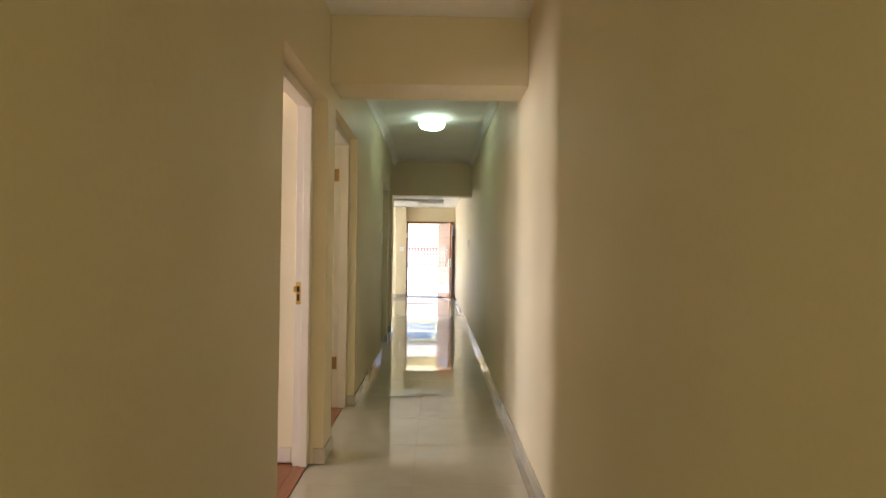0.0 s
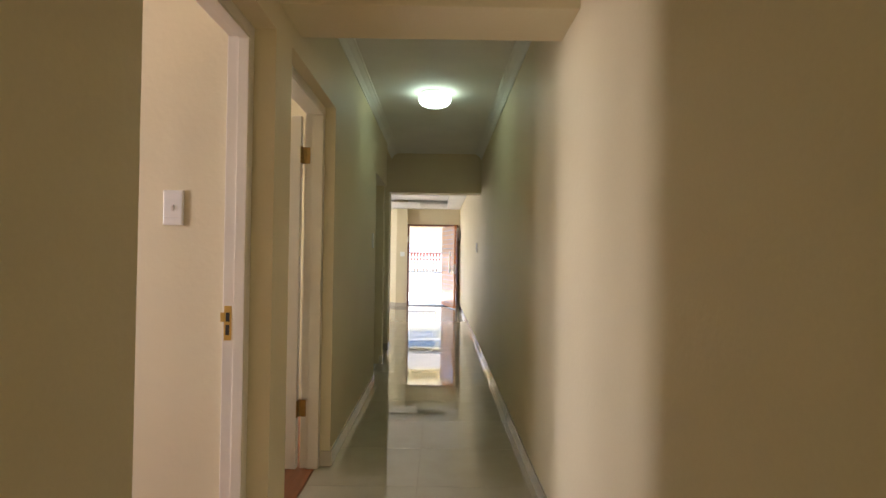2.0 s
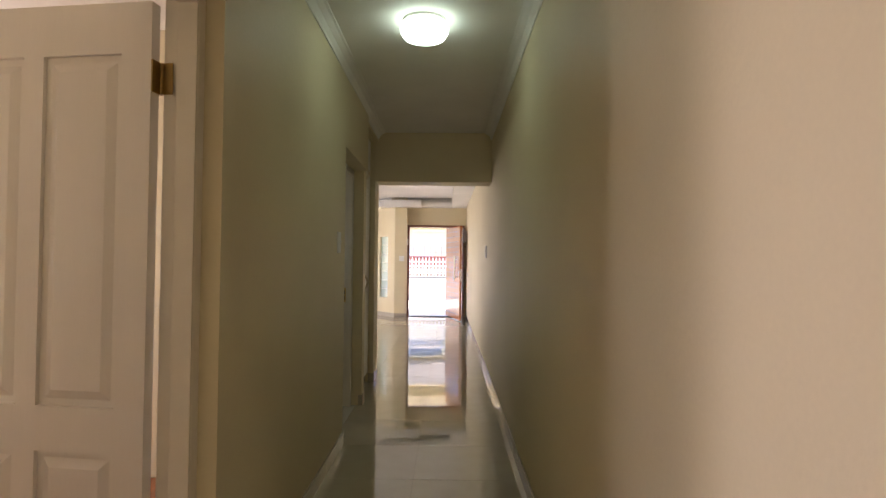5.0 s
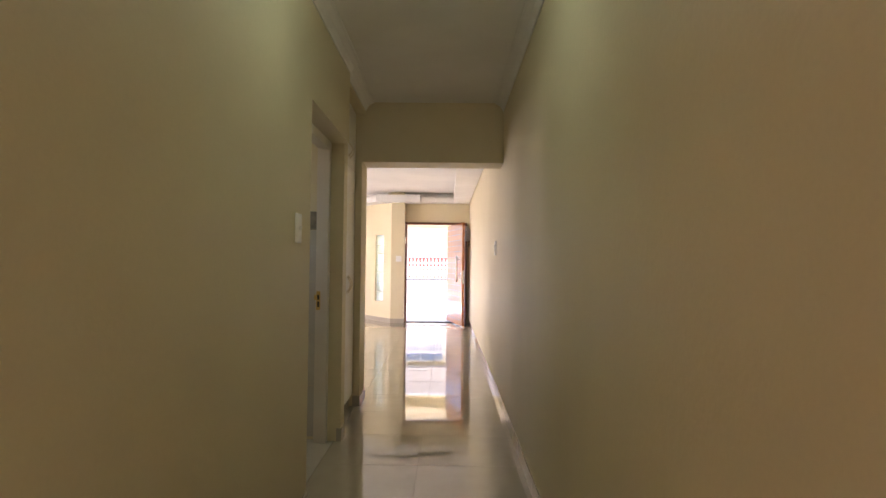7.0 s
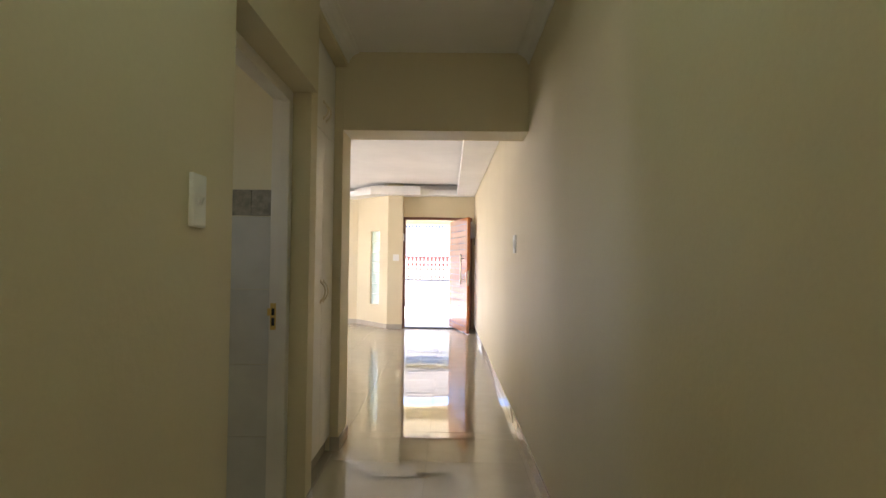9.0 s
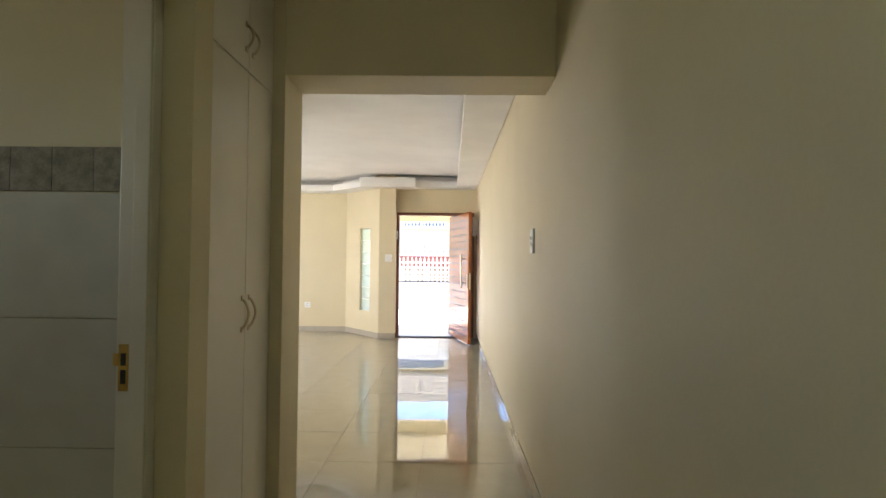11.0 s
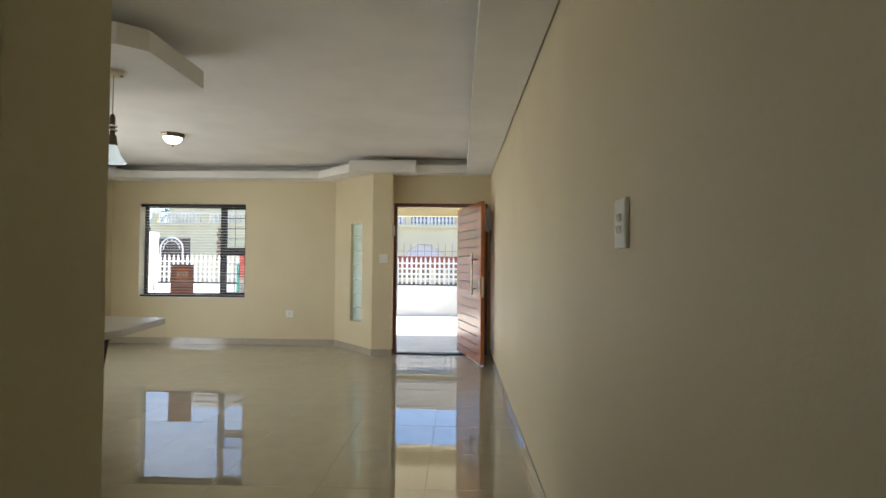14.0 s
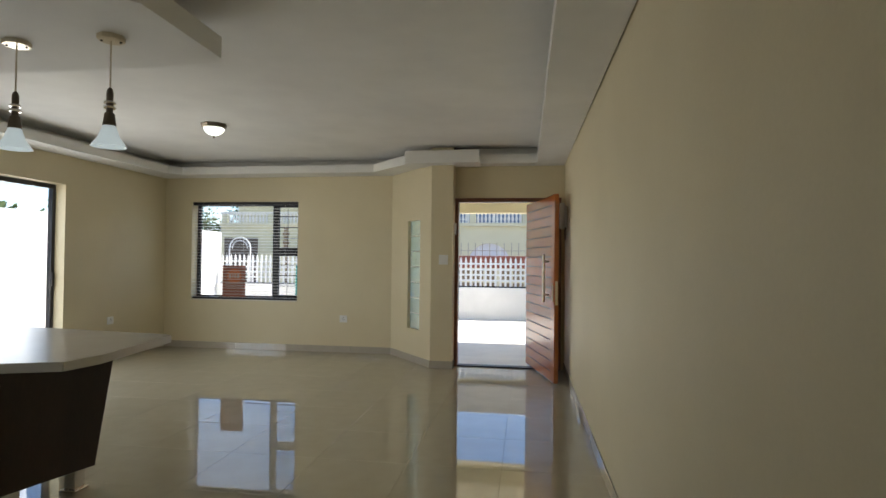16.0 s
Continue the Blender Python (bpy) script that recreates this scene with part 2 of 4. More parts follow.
def tube(bm, points, r, seg=10):
    points = [Vector(p) for p in points]
    rings, side = [], None
    for i, p in enumerate(points):
        d = (points[min(i + 1, len(points) - 1)] - points[max(i - 1, 0)]).normalized()
        if side is None:
            side = d.orthogonal().normalized()
        side = (side - d * side.dot(d)).normalized()
        up = d.cross(side)
        rings.append([bm.verts.new(p + r * (math.cos(2 * math.pi * k / seg) * side + math.sin(2 * math.pi * k / seg) * up)) for k in range(seg)])
    for a, b in zip(rings, rings[1:]):
        for k in range(seg):
            bm.faces.new((a[k], a[(k + 1) % seg], b[(k + 1) % seg], b[k]))
    bm.faces.new(rings[0][::-1])
    bm.faces.new(rings[-1])
    return bm


# ---- plan ----
XL, XR = -0.606, 0.587          # passage walls
XN = -0.662                      # living room end of the wall
XP = -0.638                     # face of the pier before the closet
FRAME_X = -0.668                 # passage side of the recessed door frames
WL = -0.79                     # room side of the passage's wall
HALL_Z, ROOM_Z = 2.682, 2.73     # ceilings
D1, D2, D3 = (1.87, 2.83, 2.15), (3.06, 4.06, 2.17), (6.22, 7.295, 2.11)
BEAM_A, BEAM_B = (2.87, 3.21, 2.267), (8.255, 8.55, 2.15)
DOOR_Y, FRONT_Y, LEFT_X = 15.17, 15.85, -5.3
DW0, DW1, DWZ = -0.82, 0.505, 2.12   # front door opening
WIN = (-4.87, -3.2, 0.72, 2.163)
SLIDE = (11.6, 14.0, 2.18)

CX = -0.72                     # closet doors

# ---- passage walls ----
bm = bmesh.new()
for y0, y1 in ((-1.6, D1[0]), (D1[1], D2[0]), (D2[1], D3[0])):
    bx(bm, WL, XL, y0, y1, 0, HALL_Z)
bx(bm, WL, XP, D3[1], 7.42, 0, HALL_Z)
bx(bm, CX + 0.002, XP, 7.42, BEAM_B[0], 2.58, HALL_Z)
for y0, y1, z in (D1, D2, D3):
    bx(bm, WL, XL, y0, y1, z, HALL_Z)
wall_west = structure("wall_west", bm, WALL, "cream painted passage wall with three door openings", "wall")
XE = 0.545                      # its end at the front door
wall_east = structure("wall_east", prism(bmesh.new(), [(XR, -1.75), (XR, 8.9), (XE, DOOR_Y + 0.2), (XR + 0.2, DOOR_Y + 0.2), (XR + 0.2, -1.75)], 0, 2.75), WALL, "long cream painted wall from passage to front door", "wall")
# end wall behind the camera; its opening is added to let the fill lamp through
bm = bmesh.new()
for x0, x1, z0, z1 in ((WL, -0.5, 0, HALL_Z), (0.42, XR, 0, HALL_Z), (-0.5, 0.42, 2.12, HALL_Z)):
    bx(bm, x0, x1, -1.75, -1.6, z0, z1)
wall_south = structure("wall_south", bm, WALL, "cream painted end wall with an opening added for the lamp behind it", "wall")
# unseen shell added round that lamp
bm = bmesh.new()
for x0, x1, y0, y1 in ((WL, XR + 0.2, -2.5, -2.4), (WL - 0.1, WL, -2.5, -1.75), (XR, XR + 0.1, -2.4, -1.75)):
    bx(bm, x0, x1, y0, y1, 0, HALL_Z)
bx(bm, WL, XR, -2.4, -1.6, HALL_Z + 0.001, HALL_Z + 0.08)
bx(bm, WL, XR, -2.4, -1.6, -0.1, -0.003)
structure("end_room", bm, ROOM_WALL, "plain unseen walls boxing in the passage's fill lamp", "wall")
structure("beam_1", box(XL, XR, BEAM_A[0], BEAM_A[1], BEAM_A[2], HALL_Z, 0.004), WALL, "cream painted plaster beam across the passage", "beam")
bm = box(XN, XR, BEAM_B[0], BEAM_B[1], BEAM_B[2], HALL_Z + 0.05, 0.004)
structure("beam_2", bm, WALL, "cream painted beam over the opening to the living room", "beam")
structure("wall_nib", box(-1.4, XN, BEAM_B[0], BEAM_B[1], 0, HALL_Z + 0.05, 0.004), WALL, "cream painted wall end beside the living room opening", "wall")
# the opening in this unseen back wall is added for the fill lamp
bm = bmesh.new()
for x0, x1, z0, z1 in ((LEFT_X - 0.2, -4.6, 0, ROOM_Z), (-4.6, -2.6, 0, 1.0), (-4.6, -2.6, 2.1, ROOM_Z), (-2.6, -1.4, 0, ROOM_Z)):
    bx(bm, x0, x1, BEAM_B[0], BEAM_B[1], z0, z1)
structure("wall_kitchen", bm, WALL, "cream painted back wall with an added opening for a fill lamp", "wall")
structure("ceiling_passage", box(-4.2, XR, -1.6, BEAM_B[0], HALL_Z, HALL_Z + 0.08), CEILING, "white painted passage ceiling", "ceiling")

# bedrooms, bathroom and closet carcass behind the passage
bm = bmesh.new()
bx(bm, -4.0, WL, D1[1], 2.95, 0, HALL_Z)
structure("wall_room_1", bm, ROOM_WALL, "pale cream painted bedroom wall", "wall")
structure("wall_room_2", box(-4.0, WL, 5.6, 5.75, 0, HALL_Z), ROOM_WALL, "pale cream painted bedroom wall", "wall")
structure("wall_room_3", box(-4.0, WL, -1.75, -1.6, 0, HALL_Z), ROOM_WALL, "pale cream painted bedroom wall", "wall")
bm = bmesh.new()
for y0, y1 in ((-1.75, 1.13), (1.77, 3.95), (5.25, 5.6)):
    bx(bm, -4.2, -4.0, y0, y1, 0, HALL_Z)
for y0, y1 in ((1.13, 1.77), (3.95, 5.25)):
    bx(bm, -4.2, -4.0, y0, y1, 0, 0.9)
    bx(bm, -4.2, -4.0, y0, y1, 2.1, HALL_Z)
structure("wall_room_4", bm, ROOM_WALL, "pale bedroom wall with window openings", "wall")
structure("wall_bath_1", box(-3.0, WL, D3[1] + 0.04, 7.41, 0, HALL_Z), ROOM_WALL, "painted bathroom wall above white tiles", "wall")
# opening added in an unseen wall, to hold the bathroom's fill lamp
bm = bmesh.new()
bx(bm, -3.0, -2.85, 5.75, 6.2, 0, HALL_Z)
bx(bm, -3.0, -2.85, 6.8, 7.41, 0, HALL_Z)
bx(bm, -3.0, -2.85, 6.2, 6.8, 0, 1.45)
bx(bm, -3.0, -2.85, 6.2, 6.8, 2.05, HALL_Z)
structure("wall_bath_2", bm, ROOM_WALL, "painted bathroom wall with an added opening for its fill lamp", "wall")
structure("wall_closet", box(-1.4, -1.3, 7.41, BEAM_B[0], 0, HALL_Z), ROOM_WALL, "plain wall behind the built-in closet", "wall")

# coved cornices between the beams
for name, x, s, cy0, cy1 in (("cornice_west", XL, 1, BEAM_A[1], D3[1]), ("cornice_closet", XP, 1, D3[1], BEAM_B[0]), ("cornice_east", XR, -1, BEAM_A[1], BEAM_B[0])):
    bm = bmesh.new()
    prof = [(0, 0), (0, -0.075), (0.008, -0.075), (0.012, -0.06), (0.03, -0.032), (0.06, -0.012), (0.075, -0.008), (0.075, 0)]
    a = [bm.verts.new((x + s * u, cy0, HALL_Z + v)) for u, v in prof]
    b = [bm.verts.new((x + s * u, cy1, HALL_Z + v)) for u, v in prof]
    for i in range(len(prof)):
        j = (i + 1) % len(prof)
        bm.faces.new((a[i], a[j], b[j], b[i]))
    bm.faces.new(a)
    bm.faces.new(b)
    structure(name, bm, CEILING, "white coved plaster cornice", "cornice")


# ---- recessed door frames ----
def door_frame(name, span, label, plate, fx=FRAME_X, deep=0.11):
    y0, y1, z = span
    root = tagged(thing(name, (fx, y0, 0), label, "door frame"), kind="structure")
    w, x0, x1 = 0.045, fx - deep, fx
    for a, b in ((y0, y0 + w), (y1 - w, y1)):
        bm = box(x0, x1, a, b, 0, z - w, 0.004)
        inner = b if a == y0 else a
        d = 0.012 if a == y0 else -0.012
        bx(bm, x0 + 0.045, x1 - 0.001, min(inner, inner + d), max(inner, inner + d), 0, z - w - 0.012, 0.003)
        part("jamb", bm, TRIM, root)
    bm = box(x0, x1, y0, y1, z - w, z, 0.004)
    bx(bm, x0 + 0.045, x1 - 0.001, y0 + w, y1 - w, z - w - 0.012, z - w, 0.003)
    part("lintel", bm, TRIM, root)
    if plate:
        py = y1 - w
        bm = box(x0 + 0.008, x0 + 0.036, py - 0.002, py, plate - 0.065, plate + 0.065, 0.0008)
        bx(bm, x0 - 0.006, x0 + 0.01, py - 0.004, py - 0.001, plate + 0.005, plate + 0.04, 0.001)
        sp = part("strike_plate", bm, BRASS, root, "brass strike plate")
        for z0, z1 in ((0.006, 0.04), (-0.045, -0.006)):
            part("slot", box(x0 + 0.015, x0 + 0.029, py - 0.0035, py - 0.0015, plate + z0, plate + z1), DARK, sp, "dark latch slot")
        for dz in (-0.056, 0.056):
            part("screw", lathe(bmesh.new(), [(0.0, 0), (0.004, 0.0006), (0.004, 0.001)], seg=10,
                                m=Matrix.Translation((x0 + 0.022, py - 0.002, plate + dz)) @ Matrix.Rotation(radians(90), 4, "X")), BRASS, sp)
    return root


door_frame("door_frame_1", D1, "white painted timber door frame with brass strike plate", 1.01, FRAME_X - 0.022, 0.088)
frame2 = door_frame("door_frame_2", D2, "white painted timber door frame holding an open door", None)
door_frame("door_frame_3", D3, "white painted bathroom door frame with strike plate", 0.99, -0.73, 0.09)


# panelled bedroom door, open into the room
def panel_door(m, label):
    root = thing("panel_door", m.translation, label, "door")
    root.matrix_basis = m
    ROOT[root] = Vector((0, 0, 0))
    w, h, t = 0.81, 2.1, 0.04
    bm = bmesh.new()
    cols = ((0.1, 0.37), (0.44, 0.71))
    rows = ((0.2, 0.7), (0.84, 1.94))
    for a, b in ((0, 0.1), (0.37, 0.44), (0.71, w)):
        bx(bm, a, b, 0, t, 0.012, h)
    for c0, c1 in cols:
        for a, b in ((0.012, 0.2), (0.7, 0.84), (1.94, h)):
            bx(bm, c0, c1, 0, t, a, b)
    part("leaf_frame", bm, DOOR_PAINT, root)
    for c0, c1 in cols:
        for r0, r1 in rows:
            bm = box(c0, c1, 0.014, t - 0.014, r0, r1)
            for yy, d in ((0.014, -1), (t - 0.014, 1)):
                g, k = 0.022, 0.05
                outer = [(c0 + g, r0 + g), (c1 - g, r0 + g), (c1 - g, r1 - g), (c0 + g, r1 - g)]
                inner = [(c0 + k, r0 + k), (c1 - k, r0 + k), (c1 - k, r1 - k), (c0 + k, r1 - k)]
                vo = [bm.verts.new((x, yy, z)) for x, z in outer]
                vi = [bm.verts.new((x, yy + d * 0.012, z)) for x, z in inner]
                bm.faces.new(vi)
                for i in range(4):
                    bm.faces.new((vo[i], vo[(i + 1) % 4], vi[(i + 1) % 4], vi[i]))
            part("panel", bm, DOOR_PAINT, root)
    for z in (0.36, 1.87):
        bm = lathe(bmesh.new(), [(0.007, -0.05), (0.007, 0.05)], (-0.006, -0.004, z), 12)
        bx(bm, -0.005, 0.0, -0.003, t, z - 0.05, z + 0.05, 0.0005)
        bx(bm, -0.045, -0.004, -0.0045, -0.002, z - 0.05, z + 0.05, 0.0005)
        hinge = part("hinge", bm, OLD_BRASS, root, "aged brass butt hinge")
        for dz in (-0.03, 0, 0.03):
            part("screw", lathe(bmesh.new(), [(0.0, 0), (0.004, 0.0005), (0.004, 0.001)], seg=8,
                                m=Matrix.Translation((-0.026, -0.0045, z + dz)) @ Matrix.Rotation(radians(90), 4, "X")), BRASS, hinge)
    for side, d in ((0.0, -1), (t, 1)):
        bm = box(w - 0.075, w - 0.035, min(side, side + d * 0.004), max(side, side + d * 0.004), 0.93, 1.12, 0.001)
        tube(bm, [(w - 0.055, side, 1.06), (w - 0.055, side + d * 0.045, 1.06), (w - 0.08, side + d * 0.05, 1.06), (w - 0.17, side + d * 0.05, 1.06)], 0.008)
        part("lever_handle", bm, BRASS, root, "brass lever handle", True)
    return root


panel_door(Matrix.Translation((-0.79, 4.01, 0.0)) @ Matrix.Rotation(radians(173), 4, "Z"), "white panelled bedroom door standing open on brass hinges")

# ---- built-in closet ----
closet = thing("closet", (-0.7, 7.43, 0), "white built-in closet with four doors and arched metal handles", "closet")
part("body", box(-1.29, CX - 0.022, 7.43, 8.25, 0.1, HALL_Z - 0.002), CLOSET, closet)
part("plinth", box(-1.29, CX - 0.03, 7.43, 8.25, 0.0, 0.1), SKIRT, closet, "beige tiled plinth")
for z0, z1 in ((0.105, 2.055), (2.061, 2.575)):
    for y0, y1, s in ((7.432, 7.948, 1), (7.952, 8.249, -1)):
        d = part("closet_door", box(CX - 0.02, CX, y0, y1, z0, z1, 0.0015), CLOSET, closet)
        hy = (7.948 - 0.036) if s == 1 else (7.952 + 0.036)
        hz = 1.078 if z0 < 1 else 2.19
        half = 0.062 if z0 < 1 else 0.05
        pts = [(CX + 0.03 * math.sin(math.pi * k / 10) ** 0.7 if 0 < k < 10 else CX, hy, hz - half + 2 * half * k / 10) for k in range(11)]
        bm = tube(bmesh.new(), pts, 0.0055)
        for e in (-half, half):
            bx(bm, CX - 0.001, CX + 0.006, hy - 0.009, hy + 0.009, hz + e - 0.011, hz + e + 0.011, 0.002)
        part("handle", bm, NICKEL, d, "arched metal handle", True)


# ---- skirting tiles ----
def skirting(name, runs, label):
    root = tagged(thing(name, (runs[0][0], runs[0][1], 0), label, "skirting"), kind="structure")
    for x0, y0, x1, y1, side in runs:
        a, b = Vector((x0, y0)), Vector((x1, y1))
        d = (b - a)
        length = d.length
        d.normalize()
        n = Vector((-d.y, d.x)) * side
        count = max(1, round(length / 0.613))
        for k in range(count):
            p, q = a + d * (length * k / count + 0.001), a + d * (length * (k + 1) / count - 0.001)
            m = Matrix(((d.x, n.x, 0, p.x), (d.y, n.y, 0, p.y), (0, 0, 1, 0), (0, 0, 0, 1)))
            part("skirting_tile", box(0, (q - p).length, 0, 0.009, 0.001, 0.092, 0.0012, m), SKIRT, root)
    return root


skirting("skirting_east", [(XR, -1.58, XR, 8.9, 1), (XR, 8.9, XE, DOOR_Y - 0.002, 1)], "glazed beige skirting tiles along the long wall")
skirting("skirting_west", [(XL, -1.58, XL, D1[0], -1), (XL, D1[1] + 0.002, XL, D2[0], -1), (XL, D2[1] + 0.002, XL, D3[0], -1), (XP, D3[1] + 0.002, XP, 7.42, -1),
                           (FRAME_X + 0.001, D1[1] - 0.0005, XL + 0.009, D1[1] - 0.0005, -1), (FRAME_X + 0.001, D2[1] - 0.0005, XL + 0.009, D2[1] - 0.0005, -1),
                           (FRAME_X + 0.001, D3[1] - 0.0005, XP + 0.009, D3[1] - 0.0005, -1),
                           (CX, BEAM_B[0], XN + 0.009, BEAM_B[0], -1), (XN, BEAM_B[0] - 0.008, XN, BEAM_B[1], -1)],
         "glazed beige skirting tiles along the passage")
bm = box(-2.4, WL - 0.003, D1[1] - 0.016, D1[1] - 0.001, 0.012, 0.1, 0.003)
structure("skirting_bedroom", bm, TRIM, "white painted timber skirting in the bedroom", "skirting")


# ---- ceiling lamp, switches ----
def ceiling_lamp(at):
    root = thing("ceiling_lamp", at, "lit round opal glass lamp on the passage ceiling", "ceiling lamp")
    part("base", lathe(bmesh.new(), [(0.115, -0.022), (0.125, -0.018), (0.125, 0)], at, 36), PLASTIC, root, "white metal base ring", True)
    part("shade", lathe(bmesh.new(), [(0.0, -0.118), (0.08, -0.115), (0.118, -0.1), (0.137, -0.07), (0.138, -0.045), (0.124, -0.022)], at, 40), LAMP_GLASS, root, "glowing opal glass", True)
    return root


ceiling_lamp((-0.022, 5.44, HALL_Z))


def wall_switch(m, toggles, label, wide=0.075, high=0.125):
    """Switch plate in the plane y = 0, facing -y."""
    root = thing("light_switch", (0, 0, 0), label, "light switch")
    part("plate", box(-wide / 2, wide / 2, -0.012, 0, -high / 2, high / 2, 0.004), PLASTIC, root)
    part("insert", box(-wide / 2 + 0.004, wide / 2 - 0.004, -0.0135, -0.01, -high / 2 + 0.03, high / 2 - 0.005, 0.0015), PLASTIC, root)
    part("cover_strip", box(-wide / 2 + 0.004, wide / 2 - 0.004, -0.0135, -0.01, -high / 2 + 0.004, -high / 2 + 0.029, 0.0015), PLASTIC, root)
    for x, z in toggles:
        rot = Matrix.Translation((x, -0.014, z)) @ Matrix.Rotation(radians(18), 4, "X")
        part("toggle", box(-0.0055, 0.0055, -0.006, 0.004, -0.011, 0.011, 0.0015, rot), PLASTIC, root, "white rocker toggle")
    root.matrix_basis = m
    return root


wall_switch(pose(XL, 5.97, 1.42, 0, 0, 90), ((-0.011, 0), (0.011, 0)), "white two-gang light switch beside the bathroom door", 0.08, 0.14)
wall_switch(pose(XR, 8.93, 1.416, 0, 0, -90), ((-0.012, 0.017), (0.012, 0.017), (-0.012, -0.017), (0.012, -0.017)), "white four-gang light switch on the long wall", 0.106, 0.142)
wall_switch(pose(-0.988, D1[1], 1.447, 0, 0, 0), ((0, 0),), "white one-gang light switch on the bedroom wall", 0.078, 0.135)
wall_switch(pose(-0.93, 14.97, 1.34, 0, 0, 0), ((0, 0),), "square white switch plate beside the front door", 0.115, 0.12)


def wall_socket(m, label):
    root = thing("wall_socket", (0, 0, 0), label, "socket")
    part("plate", box(-0.055, 0.055, -0.011, 0, -0.05, 0.05, 0.003), PLASTIC, root)
    for x, z, r in ((0, 0.018, 0.006), (-0.014, -0.008, 0.005), (0.014, -0.008, 0.005)):
        part("hole", lathe(bmesh.new(), [(0.0, 0.0), (r, 0.0), (r, 0.002)], seg=12, m=Matrix.Translation((x, -0.0115, z)) @ Matrix.Rotation(radians(-90), 4, "X")), DARK, root, "dark pin hole")
    part("toggle", box(0.026, 0.038, -0.015, -0.009, 0.012, 0.03, 0.001), PLASTIC, root)
    root.matrix_basis = m
    return root


wall_socket(pose(-2.495, FRONT_Y, 0.48, 0, 0, 0), "white wall socket near the floor under the window side")
wall_socket(pose(LEFT_X, 14.75, 0.5, 0, 0, 90), "white wall socket low on the side wall")

# ---- living room shell ----
P0, P1 = Vector((-1.087, 14.97)), Vector((-1.8, FRONT_Y))   # slanting wall
PIER_X = -0.815                                              # pier between it and the front door
bm = bmesh.new()
for x0, x1, z0, z1 in ((PIER_X, DW0, 0, ROOM_Z), (DW0, DW1, DWZ, ROOM_Z), (DW1, XR, 0, ROOM_Z)):
    bx(bm, x0, x1, DOOR_Y, DOOR_Y + 0.22, z0, z1)
bx(bm, P0.x, PIER_X, P0.y, DOOR_Y + 0.22, 0, ROOM_Z)
structure("wall_door", bm, WALL, "cream painted wall round the front door", "wall")
bm = bmesh.new()
for x0, x1, z0, z1 in ((LEFT_X - 0.2, WIN[0], 0, ROOM_Z), (WIN[0], WIN[1], 0, WIN[2]), (WIN[0], WIN[1], WIN[3], ROOM_Z), (WIN[1], -1.8, 0, ROOM_Z)):
    bx(bm, x0, x1, FRONT_Y, FRONT_Y + 0.22, z0, z1)
structure("wall_north", bm, WALL, "cream painted wall with a window opening", "wall")
bm = bmesh.new()
for y0, y1, z0, z1 in ((BEAM_B[1], SLIDE[0], 0, ROOM_Z), (SLIDE[0], SLIDE[1], SLIDE[2], ROOM_Z), (SLIDE[1], FRONT_Y, 0, ROOM_Z)):
    bx(bm, LEFT_X - 0.2, LEFT_X, y0, y1, z0, z1)
structure("wall_side", bm, WALL, "cream painted side wall with a sliding door opening", "wall")
# slanting wall with the glass blocks: local x from the door wall's corner to the window wall
DIAG_L = (P1 - P0).length
dd = (P1 - P0).normalized()
DIAG = Matrix(((dd.x, -dd.y, 0, P0.x), (dd.y, dd.x, 0, P0.y), (0, 0, 1, 0), (0, 0, 0, 1)))
G0, G1, GZ0, GZ1 = 0.289, 0.628, 0.43, 1.85
bm = bmesh.new()
for a, b, z0, z1 in ((0, G0, 0, ROOM_Z), (G0, G1, 0, GZ0), (G0, G1, GZ1, ROOM_Z), (G1, DIAG_L, 0, ROOM_Z)):
    bx(bm, a, b, -0.2, 0, z0, z1, 0, DIAG)
structure("wall_slant", bm, WALL, "cream painted slanting wall with a glass block slit", "wall")
structure("ceiling_living", box(LEFT_X - 0.2, XR, BEAM_B[1], FRONT_Y + 0.2, ROOM_Z, ROOM_Z + 0.1), CEILING, "white painted living room ceiling", "ceiling")
skirting("skirting_living", [(LEFT_X, FRONT_Y, -1.8, FRONT_Y, -1), (-1.8, FRONT_Y, P0.x, P0.y, -1), (P0.x, P0.y, PIER_X + 0.009, P0.y, -1), (PIER_X, P0.y, PIER_X, DOOR_Y - 0.013, -1), (LEFT_X, SLIDE[1], LEFT_X, FRONT_Y, -1)],
         "glazed beige skirting tiles round the living room")

# glass blocks
gb = tagged(thing("window_2", DIAG @ Vector(((G0 + G1) / 2, 0, GZ0)), "tall slit of seven ribbed glass blocks", "glass block window"), kind="structure")
for k in range(7):
    h = (GZ1 - GZ0) / 7
    part("glass_block", box(G0 + 0.006, G1 - 0.006, -0.115, -0.035, GZ0 + k * h + 0.006, GZ0 + (k + 1) * h - 0.006, 0.012, DIAG), BLOCK_GLASS, gb)
bm = bmesh.new()
for k in range(8):
    z = GZ0 + k * (GZ1 - GZ0) / 7
    bx(bm, G0, G1, -0.11, -0.04, max(GZ0, z - 0.0055), min(GZ1, z + 0.0055), 0, DIAG)
for a, b in ((G0, G0 + 0.0055), (G1 - 0.0055, G1)):
    bx(bm, a, b, -0.109, -0.041, GZ0, GZ1, 0, DIAG)
part("mortar", bm, PLASTER, gb, "white mortar joints")

